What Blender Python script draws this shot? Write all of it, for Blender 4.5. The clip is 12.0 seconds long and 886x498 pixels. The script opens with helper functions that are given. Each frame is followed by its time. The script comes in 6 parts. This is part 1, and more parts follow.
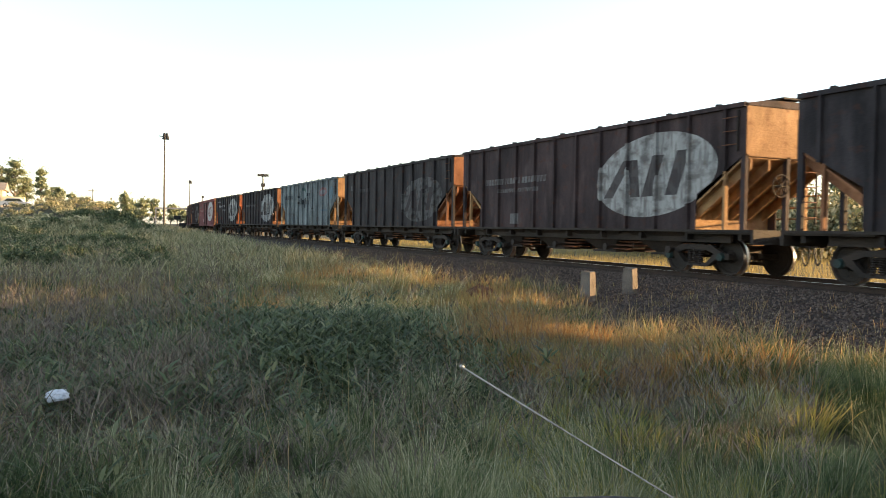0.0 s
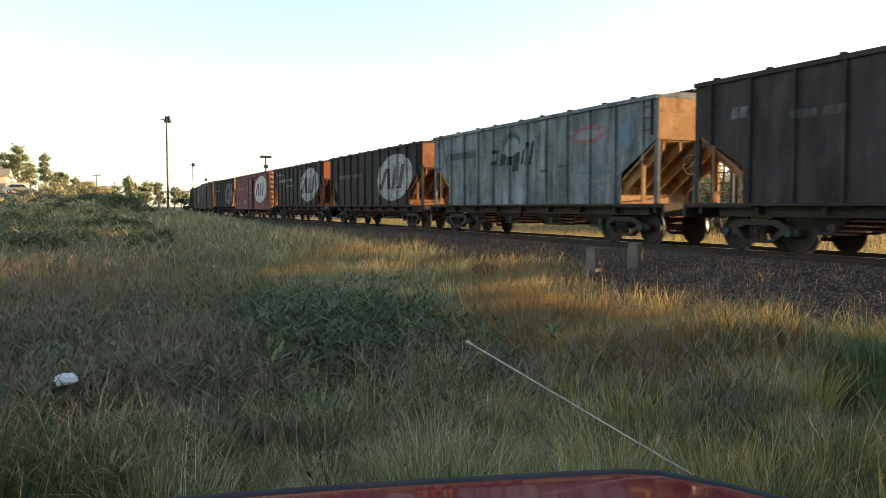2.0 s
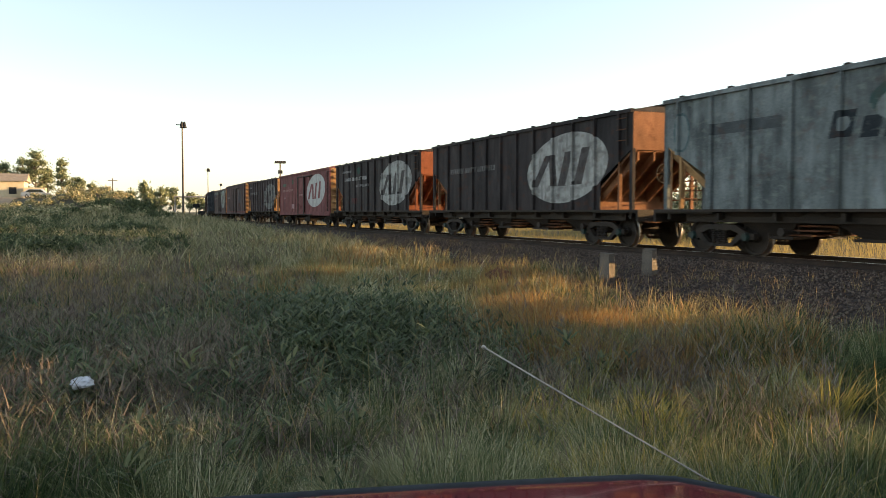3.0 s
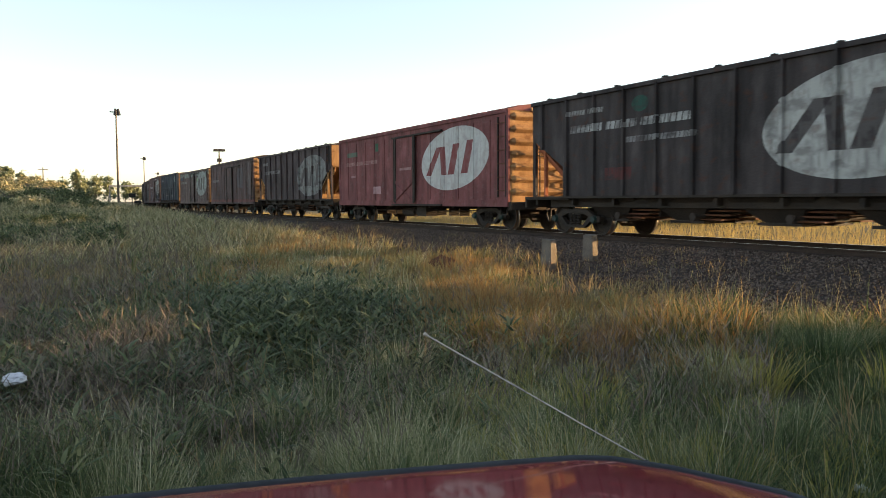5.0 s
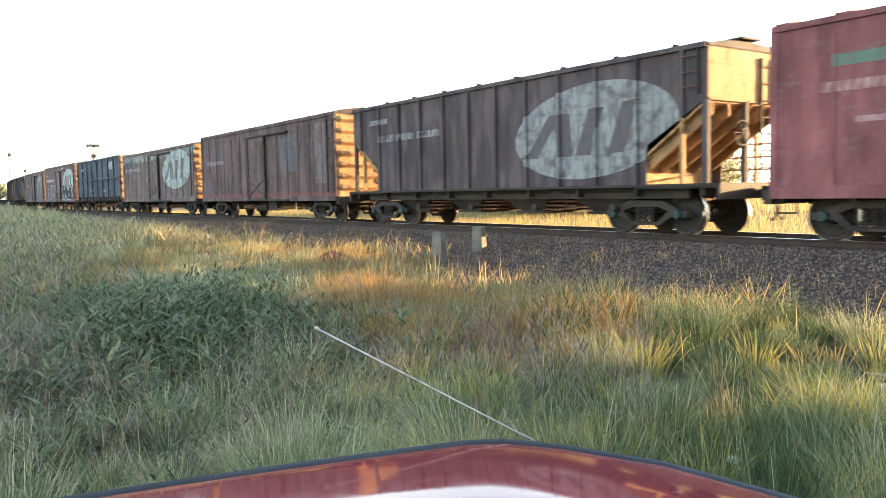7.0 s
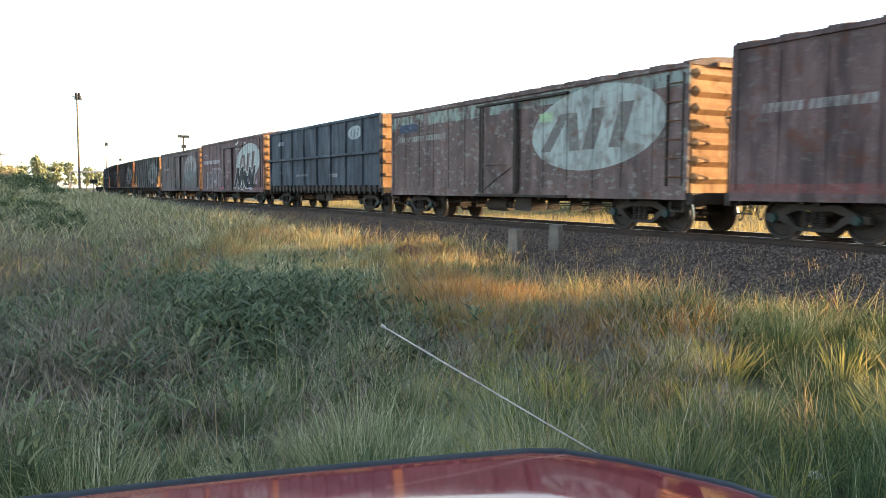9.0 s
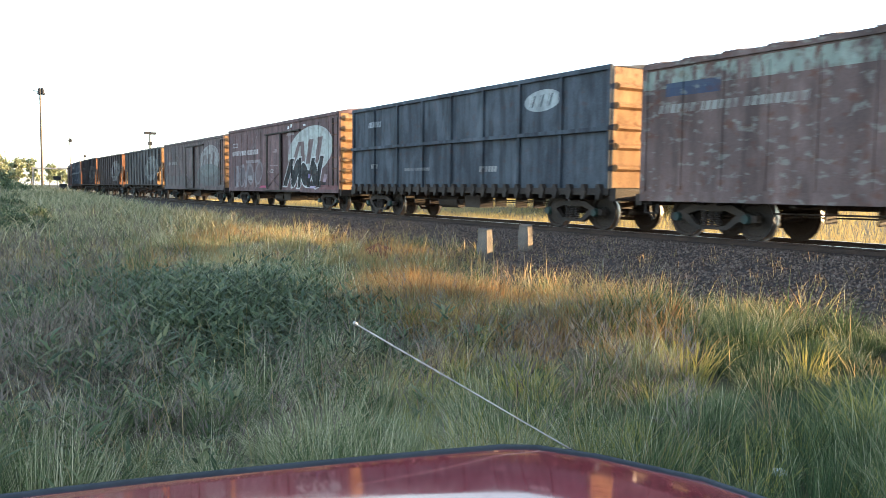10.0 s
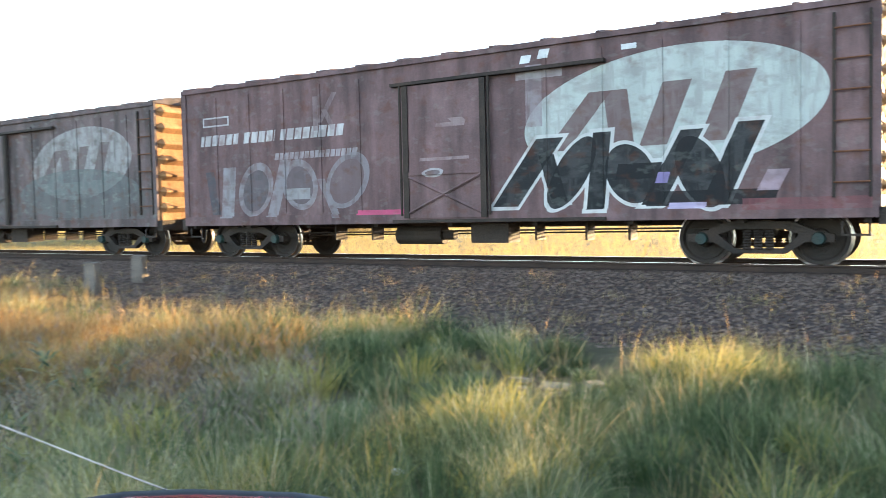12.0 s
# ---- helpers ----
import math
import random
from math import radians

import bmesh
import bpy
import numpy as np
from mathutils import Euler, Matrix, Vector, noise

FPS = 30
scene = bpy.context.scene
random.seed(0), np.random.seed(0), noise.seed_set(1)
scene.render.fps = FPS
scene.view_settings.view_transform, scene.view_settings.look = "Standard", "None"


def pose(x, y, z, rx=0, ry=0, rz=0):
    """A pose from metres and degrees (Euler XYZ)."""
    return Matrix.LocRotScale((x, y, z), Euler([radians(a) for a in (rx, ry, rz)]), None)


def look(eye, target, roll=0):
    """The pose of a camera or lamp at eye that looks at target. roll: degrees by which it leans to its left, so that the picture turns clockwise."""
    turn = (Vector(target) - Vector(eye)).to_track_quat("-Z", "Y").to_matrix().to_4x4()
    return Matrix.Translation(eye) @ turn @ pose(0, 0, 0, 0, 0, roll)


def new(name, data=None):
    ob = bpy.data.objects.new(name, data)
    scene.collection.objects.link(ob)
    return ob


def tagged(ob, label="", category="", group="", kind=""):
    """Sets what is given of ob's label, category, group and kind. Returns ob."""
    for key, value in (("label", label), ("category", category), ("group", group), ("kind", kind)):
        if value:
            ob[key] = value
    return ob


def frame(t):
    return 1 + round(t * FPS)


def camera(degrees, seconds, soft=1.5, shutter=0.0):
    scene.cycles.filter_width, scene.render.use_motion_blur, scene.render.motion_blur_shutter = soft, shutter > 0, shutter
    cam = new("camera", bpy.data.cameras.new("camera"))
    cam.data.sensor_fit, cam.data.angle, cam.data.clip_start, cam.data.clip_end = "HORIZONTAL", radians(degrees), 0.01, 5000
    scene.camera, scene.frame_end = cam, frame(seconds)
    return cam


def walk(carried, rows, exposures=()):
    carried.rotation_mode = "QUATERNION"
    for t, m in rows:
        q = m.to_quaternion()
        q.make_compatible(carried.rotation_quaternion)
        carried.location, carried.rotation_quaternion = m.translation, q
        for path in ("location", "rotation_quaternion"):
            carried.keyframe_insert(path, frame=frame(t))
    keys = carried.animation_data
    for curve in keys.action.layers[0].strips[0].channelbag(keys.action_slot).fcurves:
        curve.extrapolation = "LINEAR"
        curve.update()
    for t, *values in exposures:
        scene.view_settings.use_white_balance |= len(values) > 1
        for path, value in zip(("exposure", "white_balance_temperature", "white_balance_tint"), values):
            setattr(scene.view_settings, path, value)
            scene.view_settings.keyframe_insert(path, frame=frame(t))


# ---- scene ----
cam = camera(58.4, 12.0, soft=0.5, shutter=0.16)
EXPOSURES = [(0.0, 2.05, 5800, 10), (0.3, 1.38, 5800, 8), (0.8, 1.38, 5850, 8), (1.2, 1.72, 5850, 9), (2.5, 1.83, 5950, 9), (3.2, 1.6, 6050, 9), (5.0, 1.72, 5950, 10), (5.5, 2.42, 5900, 10),
             (6.0, 2.95, 5900, 10), (6.5, 3.25, 5800, 9), (7.0, 3.2, 5700, 8), (7.5, 2.6, 5600, 8), (9.5, 2.65, 5400, 8), (10.0, 2.78, 5300, 8), (11.0, 3.0, 5400, 8), (11.5, 3.15, 5400, 8), (12.0, 3.2, 5400, 8)]
walk(cam, [
    (0.0, pose(0.001, -0.019, 0.009, 88.50, -0.99, 65.56)),
    (0.5, pose(-0.004, -0.012, 0.016, 88.23, -1.93, 63.79)),
    (1.0, pose(-0.003, 0.003, 0.009, 87.77, -1.20, 62.43)),
    (1.5, pose(-0.011, -0.006, 0.003, 86.75, -0.51, 66.40)),
    (2.0, pose(-0.011, -0.014, 0.003, 86.95, 0.00, 65.84)),
    (2.5, pose(-0.016, -0.012, 0.003, 86.86, 0.14, 66.46)),
    (3.0, pose(-0.013, -0.017, 0.001, 87.35, -0.11, 66.82)),
    (4.8, pose(-0.009, -0.017, 0.004, 86.79, 0.36, 64.09)),
    (5.0, pose(-0.002, -0.017, 0.003, 86.45, 0.30, 62.72)),
    (5.5, pose(-0.020, -0.010, -0.005, 85.40, 0.75, 58.99)),
    (6.0, pose(-0.006, -0.010, -0.004, 84.83, 1.00, 51.74)),
    (6.5, pose(0.001, -0.014, -0.003, 85.26, 1.13, 52.31)),
    (7.0, pose(-0.001, -0.016, -0.002, 85.92, 1.07, 54.76)),
    (7.5, pose(-0.004, -0.014, 0.000, 85.25, 0.48, 58.58)),
    (7.7, pose(0.000, 0.000, 0.000, 86.00, 0.00, 60.13)),
    (9.3, pose(0.000, 0.001, 0.008, 85.57, -0.15, 60.35)),
    (9.5, pose(-0.006, -0.005, 0.003, 85.75, -0.57, 59.26)),
    (10.0, pose(-0.007, -0.002, 0.002, 85.64, -0.59, 58.22)),
    (10.5, pose(-0.002, -0.002, 0.002, 85.23, -0.85, 58.15)),
    (11.0, pose(-0.005, -0.001, 0.003, 85.16, -0.94, 58.79)),
    (11.3, pose(-0.011, 0.005, 0.002, 85.27, -0.32, 56.61)),
    (11.5, pose(0.011, 0.027, 0.005, 85.32, -0.26, 50.06)),
    (11.6, pose(0.026, 0.034, 0.000, 85.95, 0.96, 48.14)),
    (11.7, pose(0.029, 0.050, 0.004, 86.76, 0.74, 45.07)),
    (11.8, pose(0.034, 0.067, -0.002, 87.03, 1.52, 40.28)),
    (12.0, pose(0.025, 0.028, 0.002, 87.26, 1.27, 31.29)),
], EXPOSURES)


# ---- light ----
SUN_SIDE, SUN_UP = 15.0, 5.8      # degrees right of the track's normal, degrees above the horizon
sun_dir = Vector((math.sin(radians(SUN_SIDE)) * math.cos(radians(SUN_UP)),
                  math.cos(radians(SUN_SIDE)) * math.cos(radians(SUN_UP)), math.sin(radians(SUN_UP))))
world = bpy.data.worlds.new("sky")
scene.world = world
world.use_nodes = True
wn = world.node_tree.nodes
sky = wn.new("ShaderNodeTexSky")
sky.sky_type, sky.sun_disc = "NISHITA", False
sky.sun_elevation, sky.sun_rotation = radians(SUN_UP), radians(SUN_SIDE)
sky.air_density, sky.dust_density, sky.ozone_density = 1.0, 0.6, 1.0
haze = wn.new("ShaderNodeHueSaturation")      # thin evening haze pales the sky
haze.inputs["Saturation"].default_value = 0.6
world.node_tree.links.new(sky.outputs[0], haze.inputs["Color"])
world.node_tree.links.new(haze.outputs[0], wn["Background"].inputs[0])
wn["Background"].inputs[1].default_value = 0.15
sun = new("sun", bpy.data.lights.new("sun", "SUN"))
sun.data.energy, sun.data.angle, sun.data.color = 5.0, radians(0.6), (1.0, 0.61, 0.25)
sun.matrix_world = look(sun_dir * 100, (0, 0, 0))


# ---- materials ----
def mat(name, rough=0.8, metal=0.0):
    m = bpy.data.materials.new(name)
    m.use_nodes = True
    b = m.node_tree.nodes["Principled BSDF"]
    b.inputs["Roughness"].default_value, b.inputs["Metallic"].default_value = rough, metal
    return m, m.node_tree.nodes, m.node_tree.links, b


def plug(links, socket, value):
    if isinstance(value, (int, float)):
        socket.default_value = value
    elif isinstance(value, tuple):
        socket.default_value = (*value, 1.0)
    else:
        links.new(value, socket)


def calc(nodes, links, op, a, b=0.0):
    n = nodes.new("ShaderNodeMath")
    n.operation = op
    plug(links, n.inputs[0], a)
    plug(links, n.inputs[1], b)
    return n.outputs[0]


def blend(nodes, links, f, a, b):
    n = nodes.new("ShaderNodeMix")
    n.data_type = "RGBA"
    plug(links, n.inputs[0], f)
    plug(links, n.inputs[6], a)
    plug(links, n.inputs[7], b)
    return n.outputs[2]


def grain(nodes, links, scale, stretch=(1, 1, 1), detail=5.0, low=0.35, high=0.65, seed=0.0):
    co = nodes.new("ShaderNodeTexCoord")
    mp = nodes.new("ShaderNodeMapping")
    mp.inputs["Scale"].default_value, mp.inputs["Location"].default_value = stretch, (seed, seed * 0.7, seed * 1.3)
    links.new(co.outputs["Object"], mp.inputs[0])
    n = nodes.new("ShaderNodeTexNoise")
    n.inputs["Scale"].default_value, n.inputs["Detail"].default_value = scale, detail
    links.new(mp.outputs[0], n.inputs[0])
    r = nodes.new("ShaderNodeMapRange")
    r.inputs[1].default_value, r.inputs[2].default_value = low, high
    links.new(n.outputs[0], r.inputs[0])
    return r.outputs[0]


def relief(nodes, links, b, height, strength=0.3, dist=0.02):
    n = nodes.new("ShaderNodeBump")
    n.inputs["Strength"].default_value, n.inputs["Distance"].default_value = strength, dist
    links.new(height, n.inputs["Height"])
    links.new(n.outputs[0], b.inputs["Normal"])


def surface(name, a, b_col, scale=2.0, fine=30.0, rough=0.8, metal=0.0, bump=0.3, stretch=(1, 1, 1), seed=0.0, rand=0.0):
    """Two colours mixed by noise at two scales."""
    m, nd, lk, b = mat(name, rough, metal)
    g1 = grain(nd, lk, scale, stretch, seed=seed)
    g2 = grain(nd, lk, fine, (1, 1, 1), 6.0, seed=seed)
    f = calc(nd, lk, "ADD", calc(nd, lk, "MULTIPLY", g1, 0.65), calc(nd, lk, "MULTIPLY", g2, 0.35))
    if rand:
        inf = nd.new("ShaderNodeObjectInfo")
        f = calc(nd, lk, "ADD", f, calc(nd, lk, "MULTIPLY", calc(nd, lk, "SUBTRACT", inf.outputs["Random"], 0.5), rand))
        f = calc(nd, lk, "MAXIMUM", calc(nd, lk, "MINIMUM", f, 1.0), 0.0)
    lk.new(blend(nd, lk, f, a, b_col), b.inputs["Base Color"])
    b.inputs["Specular IOR Level"].default_value = 0.2
    relief(nd, lk, b, g2, bump)
    return m


def island(name, cols, rough=0.7, trans=0.0, scale=0.35, patch=None):
    """Leaves and blades: a colour for each island, and broad patches over the ground."""
    m, nd, lk, b = mat(name, rough)
    geo = nd.new("ShaderNodeNewGeometry")
    ramp = nd.new("ShaderNodeValToRGB")
    el = ramp.color_ramp.elements
    el[0].color, el[1].color = (*cols[0], 1), (*cols[-1], 1)
    for i, c in enumerate(cols[1:-1]):
        el.new((i + 1) / (len(cols) - 1)).color = (*c, 1)
    lk.new(geo.outputs["Random Per Island"], ramp.inputs[0])
    col = ramp.outputs[0]
    if patch:
        col = blend(nd, lk, calc(nd, lk, "MULTIPLY", grain(nd, lk, scale), 0.6), col, patch)
    lk.new(col, b.inputs["Base Color"])
    b.inputs["Specular IOR Level"].default_value = 0.12
    if trans:
        t = nd.new("ShaderNodeBsdfTranslucent")
        lk.new(col, t.inputs[0])
        mx = nd.new("ShaderNodeMixShader")
        mx.inputs[0].default_value = trans
        lk.new(b.outputs[0], mx.inputs[1])
        lk.new(t.outputs[0], mx.inputs[2])
        lk.new(mx.outputs[0], nd["Material Output"].inputs[0])
    return m


def wagon_paint(name, base, dark, rust=(0.10, 0.035, 0.015), rusty=0.35, shapes=(), seed=0.0, rough=0.75, wear=0.55, planks=1.6, peel=0.0):
    """Weathered wagon paint with rust, streaks and painted shapes.
    shapes: (kind, x, z, half length, half height, lean, colour, wear); kind e: ellipse, b: bar, t: bar in short pieces."""
    m, nd, lk, b = mat(name, rough)
    broad = grain(nd, lk, 0.7, low=0.40, high=0.60, seed=seed)
    streak = grain(nd, lk, 1.5, (1.9, 1.9, 0.30), 8.0, 0.44, 0.64, seed + 3)
    pale = grain(nd, lk, 1.3, (1.6, 1.6, 0.8), 9.0, 0.52, 0.70, seed + 17)
    spots = grain(nd, lk, 3.2, (1, 1, 1.4), 8.0, 0.56, 0.70, seed + 7)
    fine = grain(nd, lk, 22.0, (1, 1, 1), 6.0, seed=seed + 1)
    col = blend(nd, lk, calc(nd, lk, "ADD", calc(nd, lk, "MULTIPLY", broad, 0.65), calc(nd, lk, "MULTIPLY", fine, 0.35)), base, dark)
    col = blend(nd, lk, calc(nd, lk, "MULTIPLY", streak, wear), col, (dark[0] * 0.45, dark[1] * 0.45, dark[2] * 0.45))
    col = blend(nd, lk, calc(nd, lk, "MULTIPLY", pale, 0.25), col, (base[0] * 2.0 + 0.02, base[1] * 2.0 + 0.02, base[2] * 2.0 + 0.02))
    if shapes:
        co = nd.new("ShaderNodeTexCoord")
        sx = nd.new("ShaderNodeSeparateXYZ")
        lk.new(co.outputs["Object"], sx.inputs[0])
        flake = calc(nd, lk, "MAXIMUM", grain(nd, lk, 2.6, (1, 1, planks), 10.0, 0.46, 0.64, seed + 11),
                     calc(nd, lk, "MULTIPLY", grain(nd, lk, 5.0, (1.6, 1.6, 0.30), 10.0, 0.50, 0.62, seed + 23), 0.8))
        for kind, x, z, hx, hz, lean, colour, worn in shapes:
            v = calc(nd, lk, "SUBTRACT", sx.outputs[2], z)
            u = calc(nd, lk, "SUBTRACT", calc(nd, lk, "SUBTRACT", sx.outputs[0], x), calc(nd, lk, "MULTIPLY", v, lean))
            u, v = calc(nd, lk, "DIVIDE", u, hx), calc(nd, lk, "DIVIDE", v, hz)
            if kind == "e":
                d = calc(nd, lk, "ADD", calc(nd, lk, "MULTIPLY", u, u), calc(nd, lk, "MULTIPLY", v, v))
            else:
                d = calc(nd, lk, "MAXIMUM", calc(nd, lk, "ABSOLUTE", u), calc(nd, lk, "ABSOLUTE", v))
            f = calc(nd, lk, "LESS_THAN", d, 1.0)
            if kind == "t":    # broken into short upright bars
                f = calc(nd, lk, "MULTIPLY", f, calc(nd, lk, "LESS_THAN", calc(nd, lk, "FRACT", calc(nd, lk, "MULTIPLY", u, hx / (hz * 1.9))), 0.80))
            f = calc(nd, lk, "MULTIPLY", f, calc(nd, lk, "SUBTRACT", 1.0 - worn * 0.25, calc(nd, lk, "MULTIPLY", flake, worn)))
            col = blend(nd, lk, f, col, colour)
    if peel:      # scraps of an older pale coat
        scraps = grain(nd, lk, 4.0, (1, 1, 1.9), 13.0, 0.57, 0.66, seed + 29)
        col = blend(nd, lk, calc(nd, lk, "MULTIPLY", scraps, peel), col, (0.29, 0.31, 0.27))
    col = blend(nd, lk, calc(nd, lk, "MULTIPLY", streak, wear * 0.35), col, (dark[0] * 0.5, dark[1] * 0.5, dark[2] * 0.5))
    col = blend(nd, lk, calc(nd, lk, "MULTIPLY", spots, rusty), col, rust)
    lk.new(col, b.inputs["Base Color"])
    b.inputs["Specular IOR Level"].default_value = 0.10
    relief(nd, lk, b, calc(nd, lk, "ADD", broad, calc(nd, lk, "MULTIPLY", fine, 0.3)), 0.35, 0.03)
    return m


STEEL = surface("dark_steel", (0.020, 0.017, 0.015), (0.050, 0.036, 0.028), 1.5, 25, 0.75, 0.0)
TREAD = surface("worn_tread", (0.55, 0.50, 0.45), (0.35, 0.30, 0.26), 3, 40, 0.28, 1.0, 0.1)
AXLE_GREEN = surface("greenish_hub", (0.02, 0.045, 0.042), (0.035, 0.035, 0.03), 4, 30, 0.6)
RUSTY = surface("rusty_steel", (0.16, 0.07, 0.035), (0.08, 0.035, 0.02), 1.2, 20, 0.8)
RAIL_TOP = surface("polished_rail", (0.50, 0.46, 0.42), (0.36, 0.32, 0.28), 2, 60, 0.3, 1.0, 0.05)
RAIL_SIDE = surface("dark_rail_side", (0.055, 0.035, 0.026), (0.03, 0.022, 0.018), 2, 30, 0.8)
BALLAST = surface("ballast_stone", (0.085, 0.062, 0.052), (0.030, 0.023, 0.020), 9, 45, 0.9, bump=0.6)
SLEEPER = surface("old_sleeper_wood", (0.10, 0.07, 0.05), (0.05, 0.037, 0.03), 3, 30, 0.9, stretch=(8, 1, 1), rand=0.5)
SOIL = surface("grassy_soil", (0.046, 0.043, 0.022), (0.085, 0.070, 0.040), 0.25, 3.0, 0.95, bump=0.5)
CONCRETE = surface("weathered_concrete", (0.19, 0.16, 0.135), (0.085, 0.072, 0.06), 3, 30, 0.9, bump=0.5)
PLASTER = surface("pale_plaster", (0.62, 0.52, 0.36), (0.50, 0.41, 0.28), 1.5, 20, 0.9)
TILE = surface("house_roof", (0.36, 0.29, 0.21), (0.27, 0.21, 0.16), 2, 20, 0.8)
TIMBER = surface("grey_timber", (0.16, 0.13, 0.10), (0.09, 0.075, 0.06), 3, 25, 0.85, stretch=(1, 1, 0.2))
GALV = surface("grey_metal", (0.28, 0.28, 0.28), (0.16, 0.16, 0.16), 2, 20, 0.5, 0.6, 0.1)
DARK = surface("dark_paint", (0.02, 0.02, 0.022), (0.04, 0.037, 0.034), 2, 20, 0.6)
RUBBER = surface("rubber_seal", (0.018, 0.019, 0.022), (0.035, 0.037, 0.040), 6, 60, 0.55, bump=0.1)
BAG = surface("white_plastic", (0.75, 0.74, 0.76), (0.55, 0.54, 0.57), 12, 60, 0.5)
DIRT = surface("dirt_road", (0.34, 0.25, 0.16), (0.25, 0.18, 0.12), 0.5, 6, 0.95)
BARK = surface("bark", (0.17, 0.13, 0.10), (0.10, 0.075, 0.055), 4, 30, 0.9, stretch=(1, 1, 0.2))
SILVER = surface("silver_car_paint", (0.45, 0.46, 0.48), (0.38, 0.39, 0.41), 1, 10, 0.35, 0.5, 0.03)

red_m, nd_, lk_, b_ = mat("red_car_paint", 0.30)
lk_.new(blend(nd_, lk_, grain(nd_, lk_, 6.0, seed=2), (0.20, 0.036, 0.042), (0.165, 0.030, 0.035)), b_.inputs["Base Color"])
lk_.new(calc(nd_, lk_, "ADD", calc(nd_, lk_, "MULTIPLY", grain(nd_, lk_, 25.0, seed=5), 0.04), 0.05), b_.inputs["Roughness"])
b_.inputs["Coat Weight"].default_value, b_.inputs["Coat Roughness"].default_value = 0.12, 0.02
b_.inputs["Specular IOR Level"].default_value = 0.24
RED = red_m
glass_m, nd_, lk_, b_ = mat("car_glass", 0.05)
b_.inputs["Base Color"].default_value = (0.02, 0.025, 0.025, 1)
b_.inputs["Transmission Weight"].default_value = 0.4
GLASS = glass_m
chrome_m, nd_, lk_, b_ = mat("antenna_chrome", 0.38, 0.85)
lk_.new(blend(nd_, lk_, grain(nd_, lk_, 40.0), (0.42, 0.38, 0.33), (0.26, 0.23, 0.20)), b_.inputs["Base Color"])
CHROME = chrome_m



def withered(name, cols, rough=0.6, trans=0.25):
    """Grass from fresh to withered, by the blade's own dryness, its chance and broad patches."""
    m, nd, lk, b = mat(name, rough)
    at = nd.new("ShaderNodeAttribute")
    at.attribute_name = "dry"
    geo = nd.new("ShaderNodeNewGeometry")
    f = calc(nd, lk, "ADD", at.outputs["Fac"], calc(nd, lk, "MULTIPLY", calc(nd, lk, "SUBTRACT", geo.outputs["Random Per Island"], 0.5), 0.62))
    f = calc(nd, lk, "ADD", f, calc(nd, lk, "MULTIPLY", calc(nd, lk, "SUBTRACT", grain(nd, lk, 0.9, seed=4), 0.5), 0.22))
    ramp = nd.new("ShaderNodeValToRGB")
    el = ramp.color_ramp.elements
    el[0].color, el[1].color = (*cols[0], 1), (*cols[-1], 1)
    for i, c in enumerate(cols[1:-1]):
        el.new((i + 1) / (len(cols) - 1)).color = (*c, 1)
    lk.new(f, ramp.inputs[0])
    lk.new(ramp.outputs[0], b.inputs["Base Color"])
    b.inputs["Specular IOR Level"].default_value = 0.15
    t = nd.new("ShaderNodeBsdfTranslucent")
    lk.new(ramp.outputs[0], t.inputs[0])
    mx = nd.new("ShaderNodeMixShader")
    mx.inputs[0].default_value = trans
    lk.new(b.outputs[0], mx.inputs[1])
    lk.new(t.outputs[0], mx.inputs[2])
    lk.new(mx.outputs[0], nd["Material Output"].inputs[0])
    return m


GRASS = withered("green_grass", [(0.030, 0.050, 0.017), (0.075, 0.108, 0.036), (0.165, 0.182, 0.074), (0.38, 0.355, 0.19), (0.66, 0.59, 0.38)])
# Reddish dead grass, its orange deepened to stand for sun on it.
RUSSET = island("sunlit_russet_grass", [(0.17, 0.085, 0.040), (0.33, 0.175, 0.065), (0.46, 0.28, 0.10), (0.40, 0.31, 0.14)], 0.7, 0.5)
SCRUB = island("brown_scrub", [(0.085, 0.066, 0.050), (0.20, 0.155, 0.115), (0.30, 0.25, 0.18), (0.13, 0.125, 0.075)], 0.8, 0.1, 1.6, patch=(0.16, 0.115, 0.105))
# Yellow tuft colour, raised as if the sun reached it.
GOLD = island("sunlit_tuft_grass", [(0.20, 0.20, 0.04), (0.34, 0.30, 0.07), (0.44, 0.36, 0.12)], 0.6, 0.35)
WEED = island("leafy_weed", [(0.038, 0.052, 0.025), (0.075, 0.097, 0.045), (0.115, 0.140, 0.064), (0.22, 0.215, 0.10)], 0.5, 0.3)
DRY = island("dry_grass", [(0.17, 0.14, 0.06), (0.36, 0.265, 0.12), (0.52, 0.38, 0.19), (0.30, 0.16, 0.09)], 0.7, 0.55,
             patch=(0.19, 0.19, 0.075))
STRAW = island("straw_field", [(0.24, 0.19, 0.07), (0.34, 0.26, 0.10), (0.28, 0.24, 0.09)], 0.7, 0.5)
BUSH = island("bush_leaves", [(0.10, 0.115, 0.06), (0.23, 0.22, 0.11), (0.42, 0.37, 0.20), (0.54, 0.46, 0.28)], 0.6, 0.25)
EUCA = island("tree_leaves", [(0.12, 0.14, 0.08), (0.18, 0.20, 0.11), (0.26, 0.265, 0.15)], 0.6, 0.25)


